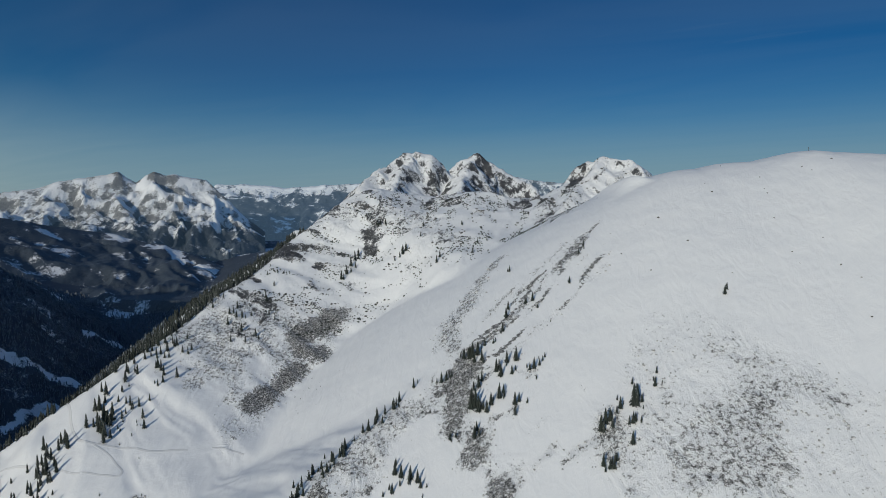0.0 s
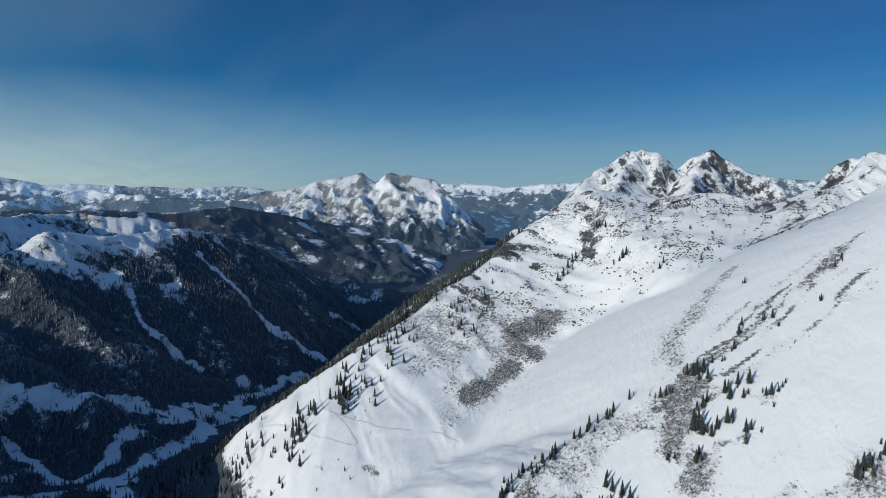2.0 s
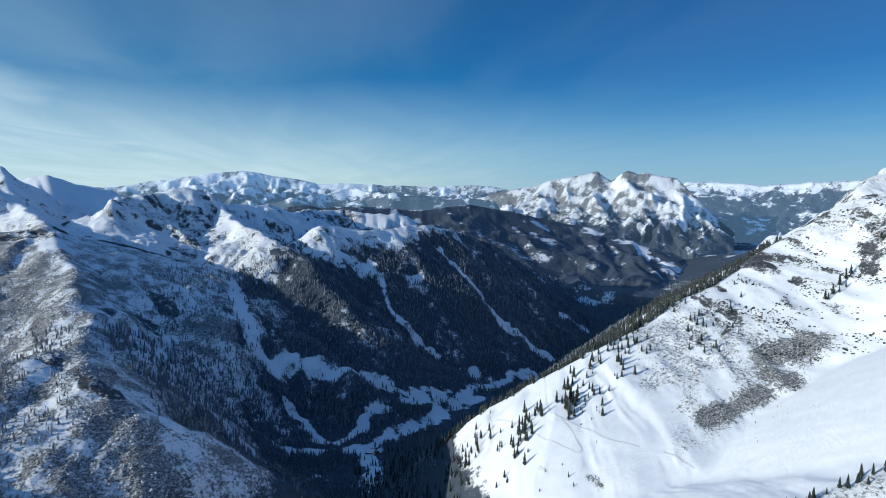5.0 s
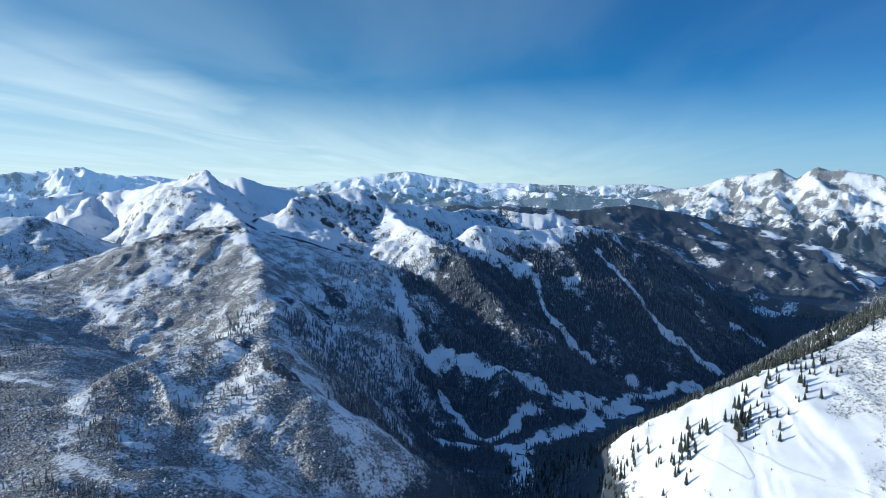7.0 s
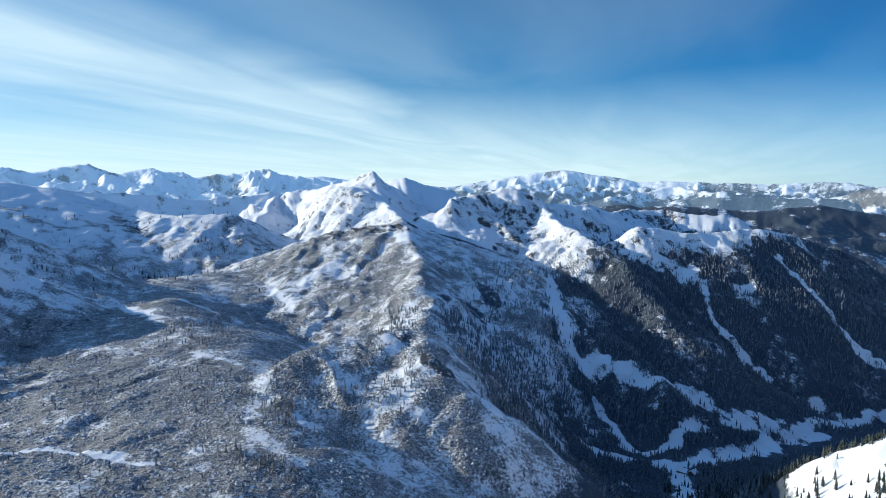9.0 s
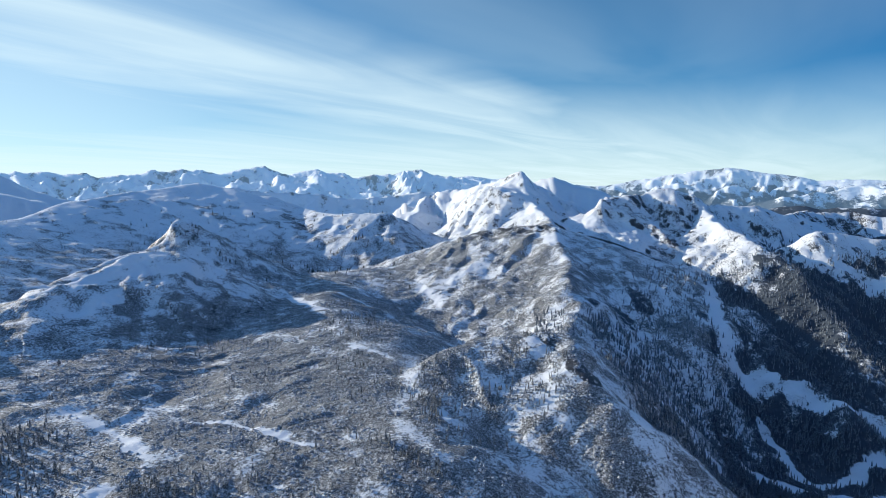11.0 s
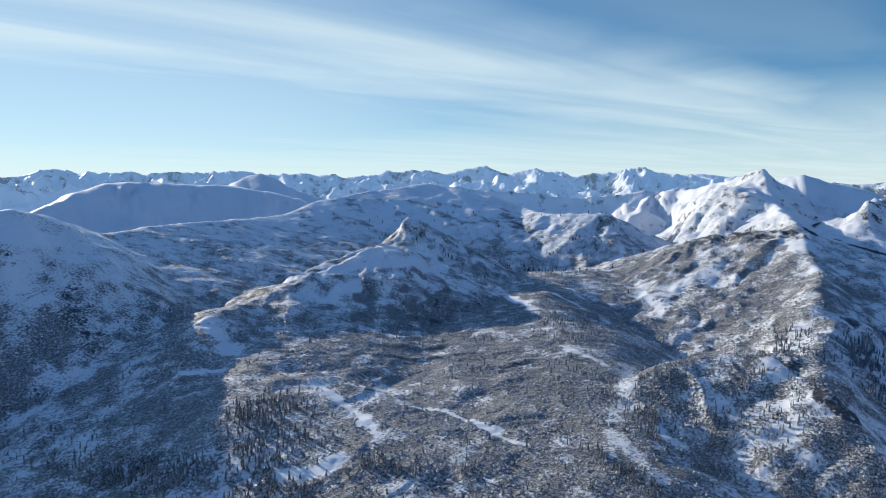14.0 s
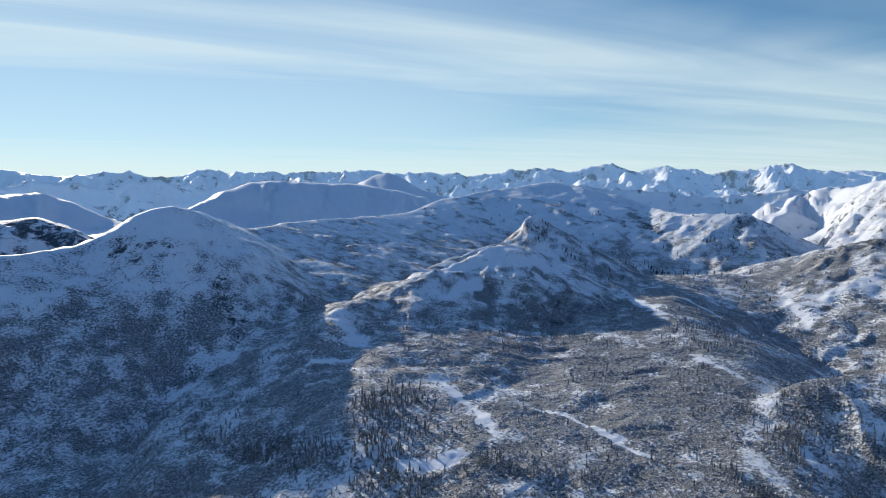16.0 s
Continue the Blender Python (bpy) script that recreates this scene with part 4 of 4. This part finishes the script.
for some, tall, mat, label in woods:
    size = rng_t.uniform(*tall, len(some)) * (0.6 + 0.4 * rng_t.random(len(some)))
    scatter("spruce_forest", SPRUCES, some, size, size * rng_t.uniform(0.8, 1.1, len(some)), mat, label, "forest", 21)


def scrub_basin(x, y, z, a, r):
    return 0.7 * (1 - 0.5 * step(126, 134, a)) * (1 - 0.4 * step(99, 91, a) * step(-0.2, 0.3, fbm(x / 26, y / 26, 3, 337))) * (0.3 + 0.7 * clumps(x, y, 34, 73, -0.6, 0.6)) * (0.15 + clumps(x, y, 7, 75, -0.3, 0.4)) * step(-40, -105, z) * (1 - 0.95 * strips(x, y, GLADES + GLADES_HIGH, 0.7))


def scrub_bench(x, y, z, a, r):
    return 0.75 * clumps(x, y, 40, 331, -0.5, 0.4) * (0.1 + clumps(x, y, 9, 333, -0.1, 0.4)) * step(-52, -84, z) * (1 - 0.95 * strips(x, y, GLADES + GLADES_HIGH, 0.7))


def scrub_hill(x, y, z, a, r):
    b = a % 360
    field = step(353, 349, near_bearing(b, 180) + 180) * step(310, 325, b) * step(305, 265, r) * clumps(x, y, 11, 75, -0.4, 0.6) * 0.5
    return np.clip(field + 0.6 * rib_rows(x, y, b, r) + 0.9 * np.maximum(strips(x, y, SCRUB + SCRUB_LOW, 0.9), strips(x, y, SCRUB_THICK, 0.3)), 0, 1)


for some, wide, label in (
    (sow(170000, (70, 170), (232, 640), scrub_basin, 31), (0.7, 2.6), "frosted leafless scrub over the snowy basin and knolls"),
    (sow(52000, (82, 116), (640, 1020), scrub_bench, 33), (1.3, 3.6), "frosted scrub and dwarf pines on the slopes under the pyramid peak"),
    (sow(70000, (-42, 40), (150, 600), scrub_hill, 32), (0.5, 1.6), "low frosted dwarf shrubs on the snowy hillside"),
):
    size = wide[0] + (wide[1] - wide[0]) * rng_t.random(len(some)) ** 2.2
    scatter("dwarf_scrub", BUSHES, some, size * rng_t.uniform(0.6, 1.0, len(some)), size, FROSTED, label, "shrubs", 41)


# ---- dwarf pines and broken rock on the face of the spur, the pyramid and the crags ----
def pine_face(x, y, z, a, r):
    d = crest_field(x, y, RIDGES["spur"][0])[0]
    face = step(3, 14, d) * step(190, 60, d) * step(-6, 0, near_bearing(a, 0)) * step(30, 25, a) * down_face(x, y, 317, 0.16, 0.42)
    return 0.9 * face * step(-120, -90, z)


def stone_face(x, y, z, a, r):
    d = crest_field(x, y, RIDGES["spur"][0])[0]
    face = step(120, 15, d) * step(-8, -3, near_bearing(a, 0)) * step(28, 22, a) * down_face(x, y, 319, 0.05, 0.4)
    return 0.8 * face + 0.8 * strips(x, y, ROCKS, 0.8) * clumps(x, y, 9, 321, -0.3, 0.4)


some = sow(60000, (-8, 32), (430, 720), pine_face, 51)
size = 0.5 + 1.5 * rng_t.random(len(some)) ** 2
scatter("dwarf_pine_thicket", BUSHES, some, size * rng_t.uniform(0.6, 1.0, len(some)), size, NEEDLES, "dark dwarf pines in clumps on the steep snowy face", "shrubs", 53)


def stone_arrays(seed):
    """A broken block one metre wide."""
    rng = random.Random(seed)
    bm = bmesh.new()
    bmesh.ops.create_icosphere(bm, subdivisions=1, radius=0.5)
    for v in bm.verts:
        v.co *= rng.uniform(0.65, 1.25)
        v.co.z *= 0.75
    bm.verts.index_update()
    out = np.array([v.co[:] for v in bm.verts]), np.array([[v.index for v in f.verts] for f in bm.faces])
    bm.free()
    return out


STONES = [stone_arrays(n) for n in range(4)]
some = np.concatenate([sow(24000, (-10, 30), (430, 720), stone_face, 61), sow(9000, (68, 160), (380, 1350), stone_face, 62)])
size = 0.5 + 2.2 * rng_t.random(len(some)) ** 2.4
scatter("rock_debris", STONES, some, size, size, ROCK, "grey broken rock showing through the snow of the steep faces", "rocks", 63)


# ---- single boulders on the smooth snow hill ----
def boulder(seed):
    ob = tagged(new("boulder", bpy.data.meshes.new("boulder")), "small dark boulder half drifted over with snow", "rock", "boulders on the snow hill")
    v, t = stone_arrays(seed)
    ob.data.from_pydata(v.tolist(), [], t.tolist())
    ob.data.materials.append(ROCK)
    return ob


first_boulders = [boulder(20 + n) for n in range(3)]
boulder_picker = random.Random(4)
BOULDERS = [(344.6, 436), (338.6, 428), (337.9, 424), (336.6, 438), (341.6, 415), (341.2, 402), (341, 398), (345.8, 405), (345.2, 396), (340.4, 376), (339, 352), (338.4, 345), (344.9, 372), (335.6, 350), (334.2, 343), (343.4, 330),
            (347, 350), (350, 330), (352.6, 345), (349.5, 372), (333.4, 322), (336.9, 366)]
for bearing, far in BOULDERS:
    px, py = plan(np.array([bearing]), np.array([float(far)]))
    wide = boulder_picker.uniform(0.6, 1.4)
    one = copy_thing(boulder_picker.choice(first_boulders), pose(0, 0, 0))
    one.matrix_basis = pose(px[0], py[0], ground_at(px, py)[0] + EYE + 0.05 * wide, 0, 0, boulder_picker.uniform(0, 360)) @ Matrix.Diagonal((wide * 1.2, wide * 0.85, wide * 0.95, 1))
for one in first_boulders:
    bpy.data.objects.remove(one)


# ---- the post on the hill's summit ----
def summit_post(bearing, far):
    px, py = plan(np.array([bearing]), np.array([float(far)]))
    post = tagged(new("summit_post"), "thin weathered wooden marker post on the snowy summit", "post")
    post.matrix_basis = pose(px[0], py[0], ground_at(px, py)[0] + EYE - 0.3)
    for name, wide, high, low, turn in (("pole", 0.12, 2.9, 0.0, 0), ("crossbar", 0.1, 1.1, 2.1, 90)):
        bm = bmesh.new()
        bmesh.ops.create_cone(bm, cap_ends=True, segments=8, radius1=wide, radius2=wide * 0.8, depth=high, matrix=pose(0, 0, 0, 0, turn, 20) @ Matrix.Translation((0, 0, 0)))
        bmesh.ops.translate(bm, verts=bm.verts, vec=(0, 0, high / 2 if not turn else low))
        mesh = bpy.data.meshes.new(name)
        bm.to_mesh(mesh)
        bm.free()
        mesh.materials.append(BARK)
        new(name, mesh).parent = post


summit_post(338.2, 463)


# ---- trees that stand apart on the sunny hillside: each a thing with its stem and crown ----
def spruce(tiers, points, spread, seed, label):
    """A spruce one metre high, to be set out at its size."""
    tree = tagged(new("spruce_tree"), label, "tree", "trees on the hillside")
    stem = bmesh.new()
    bmesh.ops.create_cone(stem, cap_ends=True, segments=7, radius1=0.026, radius2=0.006, depth=0.95, matrix=Matrix.Translation((0, 0, 0.435)))
    for v in stem.verts:
        v.co.x += 0.008 * math.sin(9 * v.co.z + seed)
    mesh = bpy.data.meshes.new("trunk")
    stem.to_mesh(mesh)
    stem.free()
    mesh.materials.append(BARK)
    trunk = new("trunk", mesh)
    trunk.parent = tree
    v, t = conifer_arrays(tiers, points, seed, spread, 0.07)
    crown = sheet("crown", v, t, NEEDLES, smooth=False)
    crown.parent = tree
    return tree


def plant(model, bearing, far, tall, turn):
    x, y = plan(np.array([float(bearing)]), np.array([float(far)]))
    z = ground_at(x, y)
    m = pose(x[0], y[0], z[0] + EYE - 0.25, 0, 0, turn)
    model_scale = Matrix.Diagonal((tall * 1.05, tall * 1.05, tall, 1))
    tree = copy_thing(model, m)
    tree.matrix_basis = m @ model_scale
    return tree


TALL = spruce(9, 8, 0.17, 1, "slender dark spruce standing on the snowy slope")
WIDE = spruce(8, 8, 0.21, 2, "bushy dark stone pine on the snowy hillside")
SMALL = spruce(6, 7, 0.24, 3, "small young spruce half buried in snow")
PINES = [
    (7.1, 306, 7.6), (6.6, 304, 8.7), (6.3, 304, 9.8), (5.8, 304, 8.7), (6.1, 300, 6.3), (5.4, 299, 6.8), (5.1, 309, 4.7), (4.3, 308, 4.1), (3.4, 314, 6.0), (3.1, 324, 6.2), (2.9, 330, 5.7), (1.3, 329, 5.0), (0.6, 329, 6.3), (4.0, 288, 8.2),
    (3.6, 284, 7.0), (3.0, 291, 6.7), (2.1, 290, 7.7), (2.5, 283, 5.9), (0.8, 282, 5.4), (0.4, 282, 6.4), (359.9, 283, 4.9), (359.4, 287, 3.3), (5.7, 283, 6.7), (5.4, 286, 6.0), (6.4, 272, 11.7), (6.0, 272, 10.4), (5.7, 269, 9.0),
]
PINES_LOWER = [
    (4.9, 267, 7.6), (4.5, 270, 7.2), (3.7, 272, 7.8), (3.3, 274, 5.7), (2.2, 266, 7.1), (1.8, 267, 5.6), (6.1, 257, 6.1), (5.9, 260, 5.0), (8.5, 261, 4.0), (7.9, 261, 3.5), (8.8, 297, 5.7), (9.3, 297, 6.2), (8.3, 298, 4.0),
    (13.9, 257, 7.3), (13.3, 254, 7.7), (12.4, 251, 7.2), (11.7, 248, 6.6), (14.2, 249, 5.2), (10.8, 244, 2.8), (15.1, 250, 3.6), (358.9, 309, 1.8), (356.0, 362, 4.1), (356.4, 356, 4.7), (357.2, 333, 4.4), (2.8, 369, 4.9), (0.1, 322, 3.7),
]
PINES_HILL = [
    (354.1, 247, 8.0), (353.7, 250, 7.6), (353.3, 251, 6.2), (352.4, 256, 6.1), (352.7, 260, 3.0), (351.2, 257, 11.0), (350.9, 261, 7.0), (351.2, 250, 5.7), (351.0, 251, 4.8), (351.2, 242, 6.5), (350.5, 259, 4.4), (349.4, 266, 5.1),
    (349.3, 272, 3.6), (351.4, 267, 3.6), (353.8, 234, 6.7), (353.2, 233, 5.5), (352.6, 236, 4.5), (352.8, 233, 4.9), (343.9, 316, 6),
]
PINES_FACE = [
    (18.7, 486, 8.2), (18.2, 490, 9.1), (17.8, 499, 9.3), (17.4, 505, 8.5), (17.1, 510, 7.7), (12.9, 479, 8.8), (12.6, 479, 8.0), (13.2, 479, 6.3), (9.7, 442, 6.6), (9.4, 446, 5.8), (5.8, 459, 5.1), (6.3, 442, 4.6), (15.3, 529, 7.1),
    (15.0, 528, 7.1), (14.5, 526, 7.0), (11.2, 483, 4.6), (7.3, 494, 4.7), (10.9, 502, 4.8),
]
picker = random.Random(8)
young = []
for bearing, far, tall in PINES + PINES_LOWER + PINES_HILL + PINES_FACE:
    plant(WIDE, bearing, far, tall * picker.uniform(0.8, 1.0), picker.uniform(0, 360))
    young.append((bearing + picker.gauss(0, 0.3), far + picker.gauss(0, 2.2), tall * picker.uniform(0.4, 0.75)))
# the row along the crest of the rib
for n in range(46):
    f = picker.random() ** 0.8
    bearing = 11.5 + 12.5 * f + picker.gauss(0, 0.25)
    plant(picker.choice((TALL, WIDE, WIDE)), bearing, 303 - 48 * f + picker.gauss(0, 2.5), picker.uniform(2.5, 6.5), picker.uniform(0, 360))
# clumps and single trees on the spur
for centre, far, wide, deep, count, low, high, models in (
    (39.0, 389, 1.1, 14, 26, 9, 15, (TALL,)), (43.3, 369, 1.6, 16, 30, 8, 14, (TALL,)), (34.2, 428, 2.6, 16, 34, 6, 12, (TALL, WIDE)), (37, 401, 1.6, 18, 22, 5, 11, (TALL, WIDE)),
    (37.5, 379, 2.8, 26, 20, 2, 4, (SMALL,)), (45, 368, 2.5, 16, 12, 3, 9, (TALL, SMALL)), (49, 381, 2.5, 18, 30, 7, 13, (TALL,)), (25.5, 461, 1.2, 30, 10, 4, 8, (WIDE,)), (28.5, 453, 2.0, 22, 18, 5, 10, (TALL, WIDE)),
    (41, 318, 5.0, 12, 9, 2, 6, (SMALL, TALL)), (22, 365, 3.0, 14, 12, 1, 2.2, (SMALL,)),
):
    for n in range(count):
        place = centre + picker.gauss(0, wide * 0.5), far + picker.gauss(0, deep * 0.75), 0.68 * picker.uniform(low, high)
        if n < count * 0.65:
            plant(picker.choice(models), *place, picker.uniform(0, 360))
        else:
            young.append(place)
for model in (TALL, WIDE, SMALL):
    for o in (*model.children_recursive, model):
        bpy.data.objects.remove(o)


# the young trees that crowd between them
ya, yr, yt = (np.array(v) for v in zip(*young))
yx, yy = plan(ya, yr)
scatter("young_spruces", [conifer_arrays(5, 5, n, 0.22) for n in range(30, 34)], np.stack([yx, yy, ground_at(yx, yy) + EYE - 0.2], -1), yt, yt, NEEDLES, "young dark spruces crowding between the taller trees", "trees", 71)


# ---- trodden tracks in the snow ----
def track(name, line, half, label):
    pts = np.array(line, float)
    n = len(pts)
    s = np.linspace(0, n - 1, (n - 1) * 12 + 1)
    a, r = np.interp(s, np.arange(n), pts[:, 0]), np.interp(s, np.arange(n), pts[:, 1])
    soft = np.ones(9) / 9
    a = np.convolve(np.pad(a, 4, "edge"), soft, "valid")
    r = np.convolve(np.pad(r, 4, "edge"), soft, "valid")
    x, y = plan(a, r)
    dx, dy = np.gradient(x), np.gradient(y)
    long = np.hypot(dx, dy) + 1e-6
    rows = []
    for off, up in ((-1.5, -0.3), (-1.0, 0.10), (-0.5, 0.05), (0.5, 0.05), (1.0, 0.10), (1.5, -0.3)):
        px, py = x - dy / long * half * off, y + dx / long * half * off
        rows.append(np.stack([px, py, ground_at(px, py) + EYE + up], -1))
    ob = sheet(name, np.concatenate(rows), grid_faces(len(rows), len(x)), TRODDEN)
    return tagged(ob, label, "track", kind="structure")


track("snow_track", [(41.7, 424), (41.5, 417), (41.5, 395), (41.1, 378), (39.7, 370), (37.6, 360), (35.6, 351), (32.4, 346)], 0.65, "trodden winter trail winding over the snowy spur")
track("snow_trail", [(40.1, 372), (38.9, 360), (38.4, 351), (37.9, 346), (38.3, 343), (39.5, 348), (42.2, 362), (45.0, 393), (46.6, 408)], 0.5, "narrow trodden path looping across the snowfield")
track("snow_path", [(30.8, 345), (29.5, 342), (27.8, 336)], 0.5, "short trodden path fading into the snowfield")
track("snow_road", [(47.0, 420), (46.8, 411), (46.5, 394), (46.7, 384), (47.0, 377)], 1.3, "curved snow-covered track on the spur's edge")

# ---- mountain huts: two by the stream in the valley, one on the sunny meadow ----
TIMBER, timber_tree, timber_shader = material("weathered_timber", 0.85, 0.15)
timber_where = wire(timber_tree, "ShaderNodeTexCoord").outputs["Object"]
timber_tree.links.new(blend(timber_tree, speckle(timber_tree, timber_where, 3.0), (0.09, 0.06, 0.04, 1), (0.22, 0.15, 0.09, 1)), timber_shader.inputs["Base Color"])
ROOF_SNOW, roof_tree, roof_shader = material("roof_snow", 0.6, 0.2)
roof_where = wire(roof_tree, "ShaderNodeTexCoord").outputs["Object"]
roof_tree.links.new(blend(roof_tree, speckle(roof_tree, roof_where, 0.8), (0.78, 0.80, 0.83, 1), (0.9, 0.91, 0.92, 1)), roof_shader.inputs["Base Color"])
DARK_GLASS, _, glass_shader = material("dark_window_glass", 0.1, 0.5)
glass_shader.inputs["Base Color"].default_value = (0.02, 0.022, 0.025, 1)


def piece(name, verts, faces, mat, parent, label=""):
    mesh = bpy.data.meshes.new(name)
    mesh.from_pydata(verts, [], faces)
    mesh.materials.append(mat)
    ob = new(name, mesh)
    ob.parent = parent
    return tagged(ob, label) if label else ob


def slab(x0, x1, y0, y1, z0, z1):
    v = [(x, y, z) for z in (z0, z1) for x, y in ((x0, y0), (x1, y0), (x1, y1), (x0, y1))]
    return v, [(3, 2, 1, 0), (4, 5, 6, 7), (0, 1, 5, 4), (1, 2, 6, 5), (2, 3, 7, 6), (3, 0, 4, 7)]


def hut(bearing, far, turn, long, wide, label):
    px, py = plan(np.array([bearing]), np.array([float(far)]))
    home = tagged(new("alpine_hut"), label, "hut")
    home.matrix_basis = pose(px[0], py[0], ground_at(px, py)[0] + EYE - 0.4, 0, 0, turn)
    l, w, eaves, ridge = long / 2, wide / 2, 2.9, 2.9 + wide * 0.38
    body = [(-l, -w, 0), (l, -w, 0), (l, w, 0), (-l, w, 0), (-l, -w, eaves), (l, -w, eaves), (l, w, eaves), (-l, w, eaves), (-l, 0, ridge), (l, 0, ridge)]
    piece("wall", body, [(0, 1, 5, 4), (2, 3, 7, 6), (1, 2, 6, 9, 5), (3, 0, 4, 8, 7), (3, 2, 1, 0)], TIMBER, home)
    for sign in (-1, 1):
        out, low = sign * (w + 0.7), eaves - 0.45
        top = [(-l - 0.7, 0, ridge + 0.08), (l + 0.7, 0, ridge + 0.08), (l + 0.7, out, low), (-l - 0.7, out, low)]
        high = [(x, y, z + 0.45) for x, y, z in top]
        piece("roof", top + high, [(0, 1, 2, 3), (7, 6, 5, 4), (0, 4, 5, 1), (1, 5, 6, 2), (2, 6, 7, 3), (3, 7, 4, 0)], ROOF_SNOW, home, "roof slope under thick snow")
    piece("door", *slab(-0.5, 0.5, -w - 0.06, -w + 0.02, 0.4, 2.4), TIMBER, home)
    for x in (-l * 0.6, l * 0.6):
        piece("window", *slab(x - 0.45, x + 0.45, -w - 0.05, -w + 0.02, 1.2, 2.2), DARK_GLASS, home)
    piece("chimney", *slab(l * 0.3, l * 0.3 + 0.7, -0.35, 0.35, ridge - 0.4, ridge + 1.2), ROCK, home)
    return home


hut(58.4, 592, 35, 9, 6.5, "low timber alpine hut with a snowy roof in the shaded valley")
hut(57.5, 586, 120, 7, 5.5, "small timber hay barn with a snowy roof in the shaded valley")
hut(34.3, 2025, 60, 16, 11, "timber farmhouse with a snowy roof on the sunny meadow")
